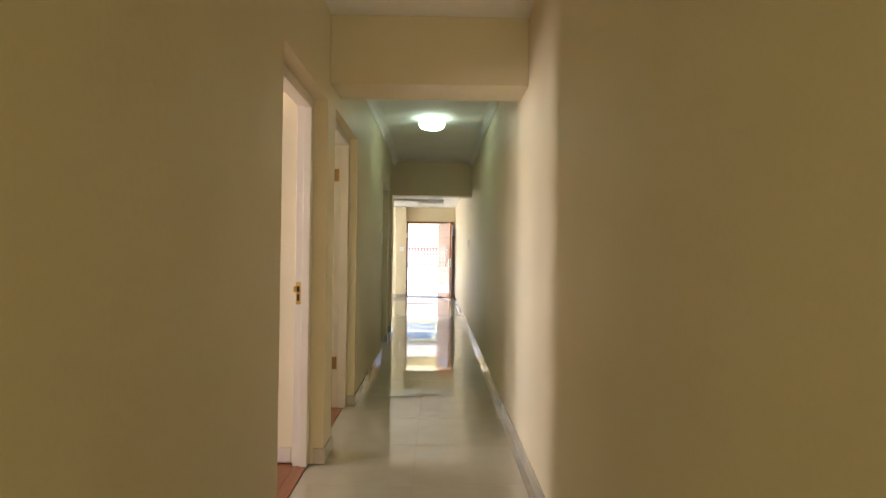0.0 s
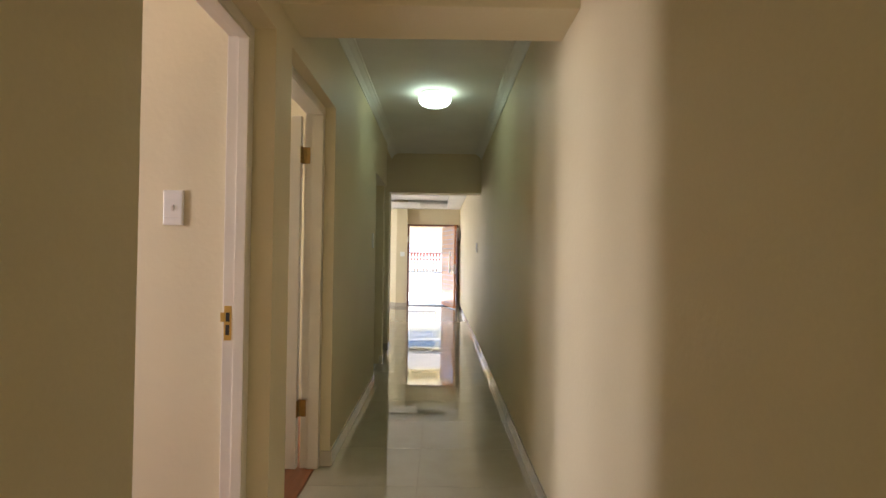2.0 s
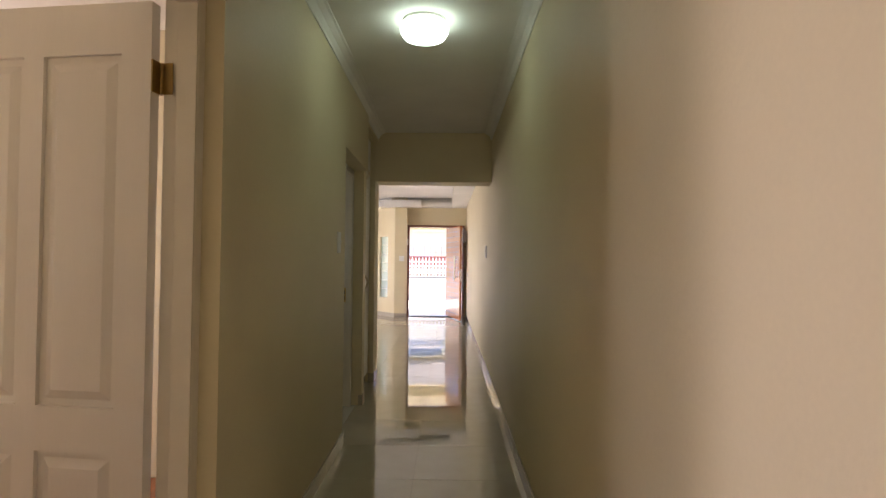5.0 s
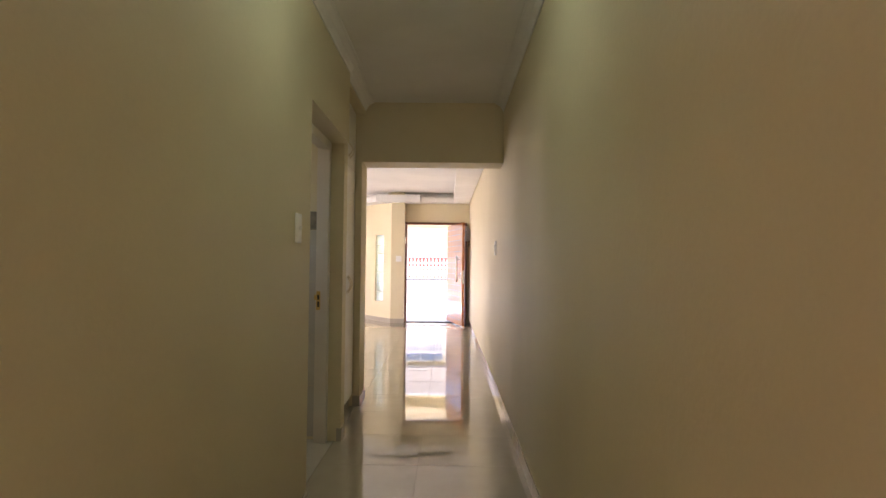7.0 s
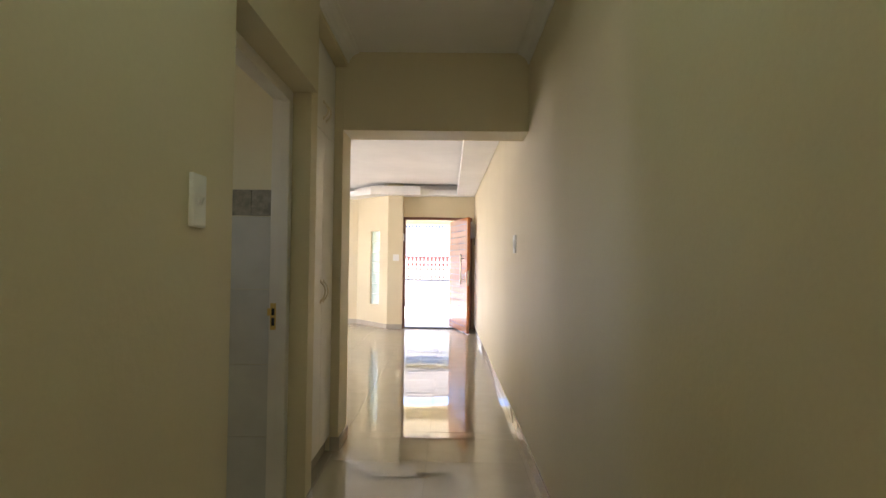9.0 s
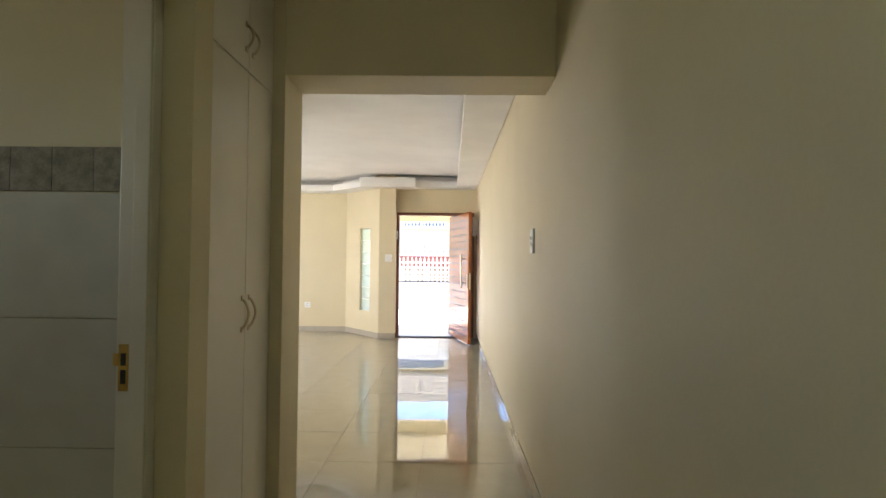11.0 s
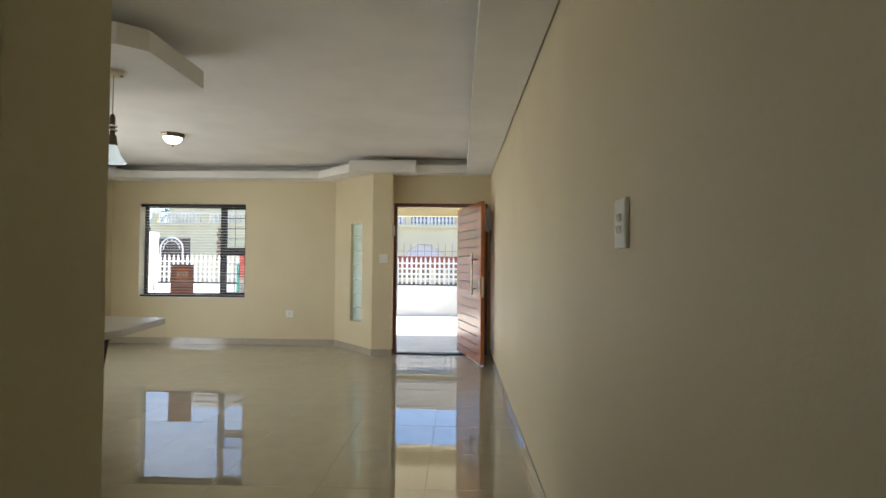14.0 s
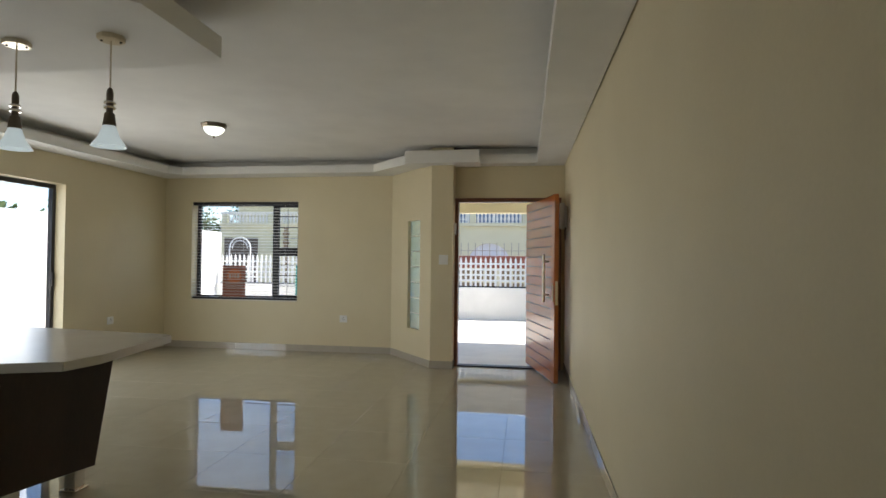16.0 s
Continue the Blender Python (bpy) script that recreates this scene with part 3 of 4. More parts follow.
# dropped bulkhead round the room
BZ0, BZ1 = 2.52, 2.625
bm = prism(bmesh.new(), [(0.205, BEAM_B[1]), (XR - 0.01, BEAM_B[1]), (XR - 0.01, 8.9), (XE - 0.009, DOOR_Y), (P0.x, DOOR_Y), (P0.x, P0.y), (-1.8, FRONT_Y), (LEFT_X, FRONT_Y), (LEFT_X, BEAM_B[1]),
                         (-4.93, BEAM_B[1]), (-4.93, 15.35), (-4.8, 15.49), (-1.98, 15.49), (-1.42, 14.93), (0.205, 14.93)], BZ0, BZ1)
structure("ceiling_bulkhead", bm, CEILING, "white dropped plasterboard bulkhead round the ceiling", "bulkhead")
structure("ceiling_block", box(-1.39, -0.485, 14.78, 15.13, BZ0 - 0.012, BZ1 + 0.035, 0.003), CEILING, "white stepped bulkhead block before the front door", "bulkhead")
# upper step between the bulkhead and the ceiling
bm = prism(bmesh.new(), [(0.44, BEAM_B[1]), (XR, BEAM_B[1]), (XR, DOOR_Y), (P0.x, DOOR_Y), (P0.x, P0.y), (-1.8, FRONT_Y), (LEFT_X, FRONT_Y), (LEFT_X, BEAM_B[1]),
                         (-5.2, BEAM_B[1]), (-5.2, 15.75), (-1.86, 15.75), (-1.2, 15.09), (0.44, 15.09)], BZ1, ROOM_Z)
structure("ceiling_step", bm, CEILING, "white recessed step above the bulkhead", "bulkhead")
# dropped ceiling over the counter
bm = prism(bmesh.new(), [(-1.68, 10.47), (-1.69, 11.17), (-1.76, 11.26), (-4.6, 11.26), (-4.6, 10.35), (-1.8, 10.35)], 2.5, 2.625)
prism(bm, [(-1.93, 10.62), (-1.94, 11.05), (-2.0, 11.1), (-4.6, 11.1), (-4.6, 10.55), (-2.0, 10.55)], 2.625, ROOM_Z)
structure("ceiling_island", bm, CEILING, "white dropped ceiling panel above the counter", "bulkhead")

# ---- window with blinds ----
win = tagged(thing("window_1", (WIN[0], FRONT_Y, WIN[2]), "black aluminium window with burglar bars", "window"), kind="structure")
wy0, wy1 = FRONT_Y + 0.15, FRONT_Y + 0.2
MX = -3.62
for name, x0, x1, z0, z1 in (("frame_jamb", WIN[0], WIN[0] + 0.045, WIN[2], WIN[3]), ("frame_jamb", WIN[1] - 0.045, WIN[1], WIN[2], WIN[3]),
                             ("mullion", MX - 0.035, MX + 0.035, WIN[2] + 0.05, WIN[3] - 0.05),
                             ("frame_head", WIN[0] + 0.045, WIN[1] - 0.045, WIN[3] - 0.05, WIN[3]), ("frame_sill", WIN[0] + 0.045, WIN[1] - 0.045, WIN[2], WIN[2] + 0.05)):
    part(name, box(x0, x1, wy0, wy1, z0, z1, 0.003), ALU, win)
part("transom", box(MX + 0.035, WIN[1] - 0.045, wy0, wy1, 1.39, 1.47, 0.003), ALU, win)
for x0, x1, z0, z1 in ((MX + 0.035, WIN[1] - 0.045, WIN[2] + 0.05, 1.39), (MX + 0.035, WIN[1] - 0.045, 1.47, WIN[3] - 0.05)):
    bm = bmesh.new()
    bx(bm, x0, x0 + 0.02, wy0 - 0.008, wy1, z0, z1, 0.002)
    bx(bm, x1 - 0.02, x1, wy0 - 0.008, wy1, z0, z1, 0.002)
    bx(bm, x0 + 0.02, x1 - 0.02, wy0 - 0.008, wy1, z0, z0 + 0.02, 0.002)
    bx(bm, x0 + 0.02, x1 - 0.02, wy0 - 0.008, wy1, z1 - 0.02, z1, 0.002)
    part("sash", bm, ALU, win)
    for k in range(1, 4):
        z = z0 + (z1 - z0) * k / 4
        part("burglar_bar", tube(bmesh.new(), [(x0 + 0.005, wy0 - 0.015, z), (x1 - 0.005, wy0 - 0.015, z)], 0.006, 8), ALU, win)
    part("burglar_bar", tube(bmesh.new(), [((x0 + x1) / 2, wy0 - 0.015, z0 + 0.005), ((x0 + x1) / 2, wy0 - 0.015, z1 - 0.005)], 0.004, 8), ALU, win)
for x0, x1 in ((WIN[0] + 0.045, MX - 0.035), (MX + 0.055, WIN[1] - 0.065)):
    p = part("pane", box(x0, x1, wy0 + 0.022, wy0 + 0.027, WIN[2] + 0.05, WIN[3] - 0.05), PANE, win)
    p.visible_shadow = False
part("sill_board", box(WIN[0] + 0.002, WIN[1] - 0.002, FRONT_Y - 0.012, wy0, WIN[2] - 0.012, WIN[2] + 0.003, 0.003), TRIM, win, "white painted inner sill")

blind = thing("venetian_blind", (WIN[0] + 0.02, FRONT_Y + 0.04, WIN[3]), "white venetian blind with open slats in the window", "blind")
part("head_rail", box(WIN[0] + 0.01, WIN[1] - 0.01, FRONT_Y + 0.012, FRONT_Y + 0.06, WIN[3] - 0.045, WIN[3] - 0.002, 0.003), ALU, blind, "black head rail")
n_slats = 31
slat_bm = bmesh.new()
for k in range(5):
    u0, u1 = -0.025 + 0.01 * k, -0.025 + 0.01 * (k + 1)
    f = lambda u: 0.003 * (1 - (u / 0.025) ** 2)
    v = [slat_bm.verts.new(p) for p in ((WIN[0] + 0.012, u0, f(u0)), (WIN[1] - 0.012, u0, f(u0)), (WIN[1] - 0.012, u1, f(u1)), (WIN[0] + 0.012, u1, f(u1)))]
    slat_bm.faces.new(v)
bmesh.ops.remove_doubles(slat_bm, verts=slat_bm.verts, dist=1e-5)
bmesh.ops.solidify(slat_bm, geom=slat_bm.faces[:], thickness=0.0012)
first = part("slat", slat_bm, SLAT, blind)
first.data.transform(Matrix.Translation(ROOT[blind]))
for k in range(n_slats):
    ob = first if k == 0 else new("slat", first.data)
    ob.parent = blind
    z = WIN[2] + 0.035 + k * (WIN[3] - 0.06 - WIN[2] - 0.035) / n_slats
    ob.location = Vector((0, FRONT_Y + 0.038, z)) - ROOT[blind]
part("bottom_rail", box(WIN[0] + 0.012, WIN[1] - 0.012, FRONT_Y + 0.02, FRONT_Y + 0.055, WIN[2] + 0.004, WIN[2] + 0.03, 0.002), ALU, blind, "black bottom rail")
for x in (WIN[0] + 0.25, -4.05, WIN[1] - 0.2):
    part("ladder_cord", tube(bmesh.new(), [(x, FRONT_Y + 0.017, WIN[2] + 0.02), (x, FRONT_Y + 0.017, WIN[3] - 0.03)], 0.0012, 6), SLAT, blind)

# agent's board standing in the window
board = thing("sign_board", (-4.2, FRONT_Y + 0.085, WIN[2]), "orange-brown sign board standing against the window pane", "sign")
part("panel", box(-4.4, -4.04, FRONT_Y + 0.066, FRONT_Y + 0.072, WIN[2] + 0.005, 1.22, 0.001), BOARD, board)
part("disc", lathe(bmesh.new(), [(0.0, 0), (0.115, 0), (0.115, 0.002)], seg=32, m=Matrix.Translation((-4.215, FRONT_Y + 0.0655, 1.06)) @ Matrix.Rotation(radians(90), 4, "X")), BOARD_ORANGE, board, "orange disc")
for x0, x1, z0, z1 in ((-4.3, -4.26, 1.03, 1.1), (-4.245, -4.225, 1.03, 1.1), (-4.21, -4.185, 1.03, 1.1), (-4.17, -4.13, 1.03, 1.1), (-4.35, -4.08, 0.95, 0.965), (-4.35, -4.08, 0.9, 0.91)):
    part("print_bar", box(x0, x1, FRONT_Y + 0.062, FRONT_Y + 0.0645, z0, z1), BOARD_PALE, board, "pale printed bar")

# sliding door
sd = tagged(thing("door_2", (LEFT_X - 0.1, SLIDE[0], 0), "dark aluminium glazed sliding door", "sliding door"), kind="structure")
sx0, sx1 = LEFT_X - 0.19, LEFT_X - 0.13
part("frame_head", box(sx0, sx1, SLIDE[0], SLIDE[1], SLIDE[2] - 0.05, SLIDE[2], 0.003), ALU, sd)
part("frame_sill", box(sx0, sx1, SLIDE[0], SLIDE[1], 0.0, 0.03, 0.003), ALU, sd)
for y0, y1 in ((SLIDE[0], SLIDE[0] + 0.06), (SLIDE[1] - 0.045, SLIDE[1]), (12.69, 12.76)):
    part("stile", box(sx0, sx1, y0, y1, 0.03, SLIDE[2] - 0.05, 0.003), ALU, sd)
for y0, y1 in ((SLIDE[0] + 0.06, 12.69), (12.76, SLIDE[1] - 0.045)):
    p = part("pane", box(sx0 + 0.03, sx0 + 0.036, y0, y1, 0.03, SLIDE[2] - 0.05), PANE, sd)
    p.visible_shadow = False
part("lock", box(sx1, sx1 + 0.02, SLIDE[1] - 0.045, SLIDE[1] - 0.015, 0.98, 1.14, 0.004), ALU, sd)

# ---- front door ----
fd = tagged(thing("door_1", (DW0, DOOR_Y, 0), "dark varnished hardwood frame of the front door", "door frame"), kind="structure")
fy0, fy1 = DOOR_Y - 0.012, DOOR_Y + 0.11
part("jamb", box(DW0, DW0 + 0.05, fy0, fy1, 0, DWZ - 0.05, 0.004), DOOR_FRAME, fd)
part("jamb", box(DW1 - 0.05, DW1, fy0, fy1, 0, DWZ - 0.05, 0.004), DOOR_FRAME, fd)
part("lintel", box(DW0, DW1, fy0, fy1, DWZ - 0.05, DWZ, 0.004), DOOR_FRAME, fd)
part("threshold", box(DW0 + 0.05, DW1 - 0.05, fy0, fy1, -0.02, 0.016, 0.004), ALU, fd, "dark metal threshold")

PIV = Vector((0.17, DOOR_Y + 0.06))
ahead = (Vector((0.425, 14.22)) - PIV).normalized()
side_n = Vector((-ahead.y, ahead.x))
if side_n.x > 0:
    side_n = -side_n
LEAF_M = Matrix(((ahead.x, side_n.x, 0, PIV.x), (ahead.y, side_n.y, 0, PIV.y), (0, 0, 1, 0), (0, 0, 0, 1)))
A0, A1 = -0.27, 0.955           # leaf from its tail to its lock edge, along local x
leaf = thing("pivot_door", (PIV.x, PIV.y, 0), "varnished hardwood pivot door of horizontal boards, standing open", "door")
LZ0, LZ1 = 0.018, 2.065
part("core", box(A0 + 0.002, A1 - 0.11, -0.018, 0.016, LZ0, LZ1, 0, LEAF_M), DARK, leaf, "dark door core in the board gaps")
part("lock_stile", box(A1 - 0.11, A1, -0.024, 0.024, LZ0, LZ1, 0.003, LEAF_M), FRONT_DOOR, leaf)
n_boards = 18
for k in range(n_boards):
    bh = (LZ1 - LZ0) / n_boards
    for y0, y1 in ((0.014, 0.024), (-0.026, -0.018)):
        part("board", box(A0, A1 - 0.112, y0, y1, LZ0 + k * bh + 0.005, LZ0 + (k + 1) * bh - 0.005, 0.0015, LEAF_M), FRONT_DOOR, leaf)
hx = A1 - 0.2
bm = tube(bmesh.new(), [LEAF_M @ Vector((hx, 0.085, 0.88)), LEAF_M @ Vector((hx, 0.085, 1.41))], 0.014, 14)
for z in (0.96, 1.33):
    tube(bm, [LEAF_M @ Vector((hx, 0.02, z)), LEAF_M @ Vector((hx, 0.085, z))], 0.009, 10)
part("pull_handle", bm, NICKEL, leaf, "long brushed metal pull handle", True)
bm = box(A1 - 0.001, A1 + 0.003, -0.014, 0.014, 0.86, 1.12, 0.001, LEAF_M)
bx(bm, A1 - 0.075, A1 - 0.035, 0.023, 0.03, 0.9, 1.09, 0.002, LEAF_M)
part("lock_plate", bm, NICKEL, leaf, "brushed metal lock plate")
part("contact_sensor", box(PIER_X + 0.001, PIER_X + 0.022, DOOR_Y - 0.1, DOOR_Y - 0.05, 1.66, 1.8, 0.004), PLASTIC, fd, "white alarm contact")

# intercom beside the door
XI = XE + 0.0025
inter = thing("intercom_handset", (XI, 14.8, 1.7), "white intercom handset on the wall behind the door", "intercom")
part("base", box(XI - 0.03, XI, 14.75, 14.86, 1.73, 1.98, 0.01), PLASTIC, inter)
part("handset", box(XI - 0.085, XI - 0.028, 14.765, 14.845, 1.71, 2.02, 0.018), PLASTIC, inter, "curved white receiver", True)
bm = tube(bmesh.new(), [(XI - 0.02, 14.8, 1.74), (XI - 0.03, 14.8, 1.64), (XI - 0.02, 14.81, 1.58), (XI - 0.012, 14.81, 1.66), (XI - 0.012, 14.81, 1.74)], 0.004, 8)
part("cord", bm, DARK, inter, "dark cord")

# ---- counter ----
unit = thing("counter_base", (-2.5, 10.8, 0), "dark wenge counter base on square chrome feet", "cabinet")
bm = bmesh.new()
low = [(-4.4, 10.5), (-2.62, 10.5), (-2.5, 10.56), (-2.36, 11.06), (-2.42, 11.12), (-4.4, 11.12)]
top = [(-4.4, 10.42), (-2.53, 10.42), (-2.395, 10.5), (-2.235, 11.06), (-2.31, 11.14), (-4.4, 11.14)]
a = [bm.verts.new((x, y, 0.14)) for x, y in low]
b = [bm.verts.new((x, y, 0.882)) for x, y in top]
bm.faces.new(a)
bm.faces.new(b)
for i in range(6):
    bm.faces.new((a[i], a[(i + 1) % 6], b[(i + 1) % 6], b[i]))
part("body", bm, WENGE, unit)
for x, y in ((-2.47, 11.04), (-2.53, 10.68), (-4.2, 10.6), (-4.2, 11.04)):
    bm = box(x - 0.035, x + 0.035, y - 0.035, y + 0.035, 0.012, 0.141, 0.003)
    bx(bm, x - 0.05, x + 0.05, y - 0.05, y + 0.05, 0.0, 0.014, 0.003)
    part("foot", bm, CHROME, unit, "square chrome foot")
TOP = [(-1.785, 10.9), (-1.69, 10.29), (-1.715, 10.12), (-1.935, 10.03), (-4.5, 10.03), (-4.5, 11.3), (-3.0, 11.07), (-1.84, 10.93)]
worktop = thing("worktop", (-2.5, 10.6, 0.885), "pale polished worktop with chamfered end on the counter base", "worktop")
bm = prism(bmesh.new(), TOP, 0.8835, 0.922)
bmesh.ops.bevel(bm, geom=bm.edges[:], offset=0.004, segments=2, affect="EDGES")
part("slab", bm, COUNTER, worktop)
part("edge_strip", prism(bmesh.new(), [(x + (0.012 if x < -4 else -0.012), y + (0.012 if y < 10.7 else -0.012)) for x, y in TOP], 0.8822, 0.884), CLOSET, worktop, "white underside edging")

# ---- pendants and bowl lamp ----
def pendant(x, y, top):
    root = thing("pendant_lamp", (0, 0, 0), "pendant lamp with flared frosted glass shade on a rod", "pendant lamp", "pendants over the counter")
    part("canopy", lathe(bmesh.new(), [(0.064, -0.024), (0.068, -0.02), (0.068, 0)], seg=8), NICKEL, root, "octagonal brushed metal canopy")
    for a in (0.5, 3.64):
        part("screw", lathe(bmesh.new(), [(0.0, -0.032), (0.006, -0.03), (0.006, -0.02)], (0.045 * math.cos(a), 0.045 * math.sin(a), 0), 10), DARK, root)
    part("rod", tube(bmesh.new(), [(0, 0, -0.02), (0, 0, -0.3)], 0.004, 8), NICKEL, root)
    part("stem", lathe(bmesh.new(), [(0.008, -0.41), (0.016, -0.405), (0.017, -0.3), (0.012, -0.28), (0.004, -0.272)], seg=20), BRONZE, root, "dark metal stem", True)
    for z in (-0.352, -0.378):
        part("ring", lathe(bmesh.new(), [(0.012, z - 0.006), (0.028, z - 0.006), (0.03, z), (0.028, z + 0.006), (0.012, z + 0.006)], seg=24), CHROME, root, "bright chrome ring", True)
    part("socket_cup", lathe(bmesh.new(), [(0.033, -0.475), (0.031, -0.46), (0.024, -0.41), (0.018, -0.405)], seg=24), BRONZE, root, "dark metal cup", True)
    part("shade", lathe(bmesh.new(), [(0.03, -0.47), (0.036, -0.49), (0.052, -0.535), (0.085, -0.585), (0.082, -0.586), (0.048, -0.534), (0.032, -0.49), (0.026, -0.47)], seg=32), SHADE_GLASS, root, "frosted glass shade", True)
    root.matrix_basis = pose(x, y, top)
    return root


lamp_a = pendant(-2.1, 10.8, 2.5)
copy_thing(lamp_a, pose(-2.67, 10.8, 2.5))

bowl = thing("bowl_lamp", (-3.16, 13.55, ROOM_Z), "lit frosted bowl lamp with bronze rim on the ceiling", "ceiling lamp")
at = (-3.16, 13.55, ROOM_Z)
part("rim", lathe(bmesh.new(), [(0.1, -0.044), (0.118, -0.04), (0.132, -0.012), (0.132, 0)], at, 8), BRONZE, bowl, "octagonal bronze rim")
part("bowl", lathe(bmesh.new(), [(0.0, -0.118), (0.045, -0.11), (0.08, -0.088), (0.104, -0.05), (0.098, -0.04)], at, 36), BOWL_GLASS, bowl, "glowing frosted bowl", True)
part("finial", lathe(bmesh.new(), [(0.0, -0.15), (0.008, -0.142), (0.012, -0.13), (0.006, -0.118)], at, 16), BRONZE, bowl, "", True)

# ---- outside ----
gb_mesh = bmesh.new()
bmesh.ops.create_grid(gb_mesh, x_segments=2, y_segments=2, size=600)
ground = structure("ground", gb_mesh, EARTH, "dry ground reaching the horizon", "ground")
ground.location.z = -0.2
structure("porch", box(-14, 6, FRONT_Y + 0.23, 21.0, -0.19, -0.03), PORCH_TILE, "pale paved porch and forecourt", "paving")
structure("porch_step", box(-1.6, XR + 0.2, DOOR_Y + 0.11, FRONT_Y + 0.23, -0.19, -0.03), PORCH_TILE, "pale tiled porch at the front door", "paving")
structure("patio", box(-10.5, LEFT_X - 0.2, 8, FRONT_Y + 0.23, -0.19, -0.03), PORCH_TILE, "pale paved patio beside the house", "paving")
structure("road", box(-60, 60, 22.4, 27.5, -0.199, -0.15), ASPHALT, "grey asphalt street", "road")
structure("pavement", box(-60, 60, 27.5, 33.0, -0.199, -0.08), PAVING, "grey paved footway across the street", "pavement")
# porch roof
bm = box(-1.25, 2.6, FRONT_Y + 0.22, 17.9, 2.42, 2.6)
bx(bm, -1.12, 2.6, DOOR_Y + 0.22, FRONT_Y + 0.22, 2.42, 2.6)
bx(bm, -1.25, 2.6, 17.7, 17.9, 2.15, 2.42)
structure("porch_roof", bm, SOFFIT, "cream plastered porch roof and front beam", "roof")
structure("porch_side_wall", box(XR + 0.2, XR + 0.4, DOOR_Y + 0.25, 21.0, -0.19, 1.2), PLASTER, "white plastered side wall of the porch", "wall")
structure("house_wall_outer", box(XR + 0.2, 4.0, DOOR_Y - 0.2, DOOR_Y + 0.02, -0.19, 2.7), PLASTER, "white plastered outside wall of the house", "wall")
# unseen roof slab, its overhang added to block sun from the front window
structure("house_roof", box(-5.9, XR + 0.4, -2.6, FRONT_Y + 0.75, 2.83, 3.0), ROOF_TILE, "unseen grey roof slab with eaves shading the window", "roof")

low = structure("garden_wall", box(-7.5, 6, 21.0, 21.2, -0.19, 0.71, 0.01), PLASTER, "low white plastered boundary wall", "wall")
side = structure("yard_wall", box(-7.7, -7.5, 16.5, 21.2, -0.19, 1.98, 0.01), PLASTER, "tall white plastered boundary wall", "wall")
structure("patio_wall", box(-10.6, -10.4, 4, 21.2, -0.19, 2.3, 0.01), PLASTER, "tall white plastered wall beside the patio", "wall")

fence = thing("picket_fence", (-3, 21.1, 0.71), "white picket fence on the low boundary wall", "fence")
# dark strip drawn as the shadow line between pickets and wall
part("bottom_rail", box(-7.45, 5.9, 21.075, 21.125, 0.708, 0.738), ALU, fence, "dark strip for the shadow line under the pickets")
for z in (0.85, 0.975, 1.1, 1.235):
    part("rail", box(-7.41, 5.9, 21.1, 21.13, z, z + 0.04), FENCE_PAINT, fence)
bm = bmesh.new()
prof = [(-0.025, 0.0), (0.025, 0.0), (0.025, 0.63), (0.0, 0.71), (-0.025, 0.63)]
f0 = [bm.verts.new((x, 0, z)) for x, z in prof]
f1 = [bm.verts.new((x, 0.02, z)) for x, z in prof]
bm.faces.new(f0)
bm.faces.new(f1)
for i in range(5):
    bm.faces.new((f0[i], f0[(i + 1) % 5], f1[(i + 1) % 5], f1[i]))
pk = part("picket", bm, FENCE_PAINT, fence)
pk.data.transform(Matrix.Translation(ROOT[fence]))
for k in range(116):
    ob = pk if k == 0 else new("picket", pk.data)
    ob.parent = fence
    ob.location = Vector((-7.4 + 0.115 * k, 21.078, 0.712)) - ROOT[fence]

# upright screen at the boundary wall
screen = thing("yard_screen", (-4.49, 20.2, -0.03), "red and grey screen with teal edge by the boundary wall", "screen")
part("upper_panel", box(-5.03, -3.94, 20.2, 20.23, 0.88, 1.46, 0.01), RED_PAINT, screen, "faded red panel")
part("lower_panel", box(-5.03, -3.94, 20.195, 20.235, -0.03, 0.88, 0.008), PAVING, screen, "grey panel")
part("edge_post", box(-5.09, -5.03, 20.18, 20.25, -0.03, 1.2, 0.008), TEAL, screen, "teal edge post")
part("end_post", box(-3.94, -3.89, 20.18, 20.25, -0.03, 1.46, 0.008), ALU, screen)

# house across the street
house = thing("neighbour_house", (-2, 33.5, -0.1), "pale yellow two-storey house with balustraded balcony and grey roof", "house")
HY = 33.0
bm = bmesh.new()
AX, AR, AZ = -1.55, 0.95, 1.15
NARCH = 20
# lower wall with the arched opening
pts = [(AX - AR * math.cos(math.pi * k / NARCH), AZ + AR * math.sin(math.pi * k / NARCH)) for k in range(NARCH + 1)]
for y in (HY, HY + 0.25):
    ring = [bm.verts.new((x, y, z)) for x, z in [(-14.4, -0.2), (AX - AR, -0.2)] + pts + [(AX + AR, -0.2), (14, -0.2), (14, 2.85), (-14.4, 2.85)]]
    bm.faces.new(ring)
part("wall", bm, YELLOW, house)
bm = bmesh.new()
for k in range(NARCH):
    (x0, z0), (x1, z1) = pts[k], pts[k + 1]
    bm.faces.new([bm.verts.new(p) for p in ((x0, HY, z0), (x1, HY, z1), (x1, HY + 0.25, z1), (x0, HY + 0.25, z0))])
part("arch_reveal", bm, PLASTER, house)
part("arch_glass", box(AX - AR, AX + AR, HY + 0.2, HY + 0.22, -0.2, AZ + AR), PALE_GLASS, house, "pale grey arched window")
for dx in (-0.48, 0, 0.48):
    part("glazing_bar", box(AX + dx - 0.03, AX + dx + 0.03, HY + 0.14, HY + 0.2, -0.2, AZ + math.sqrt(AR * AR - dx * dx)), FENCE_PAINT, house)
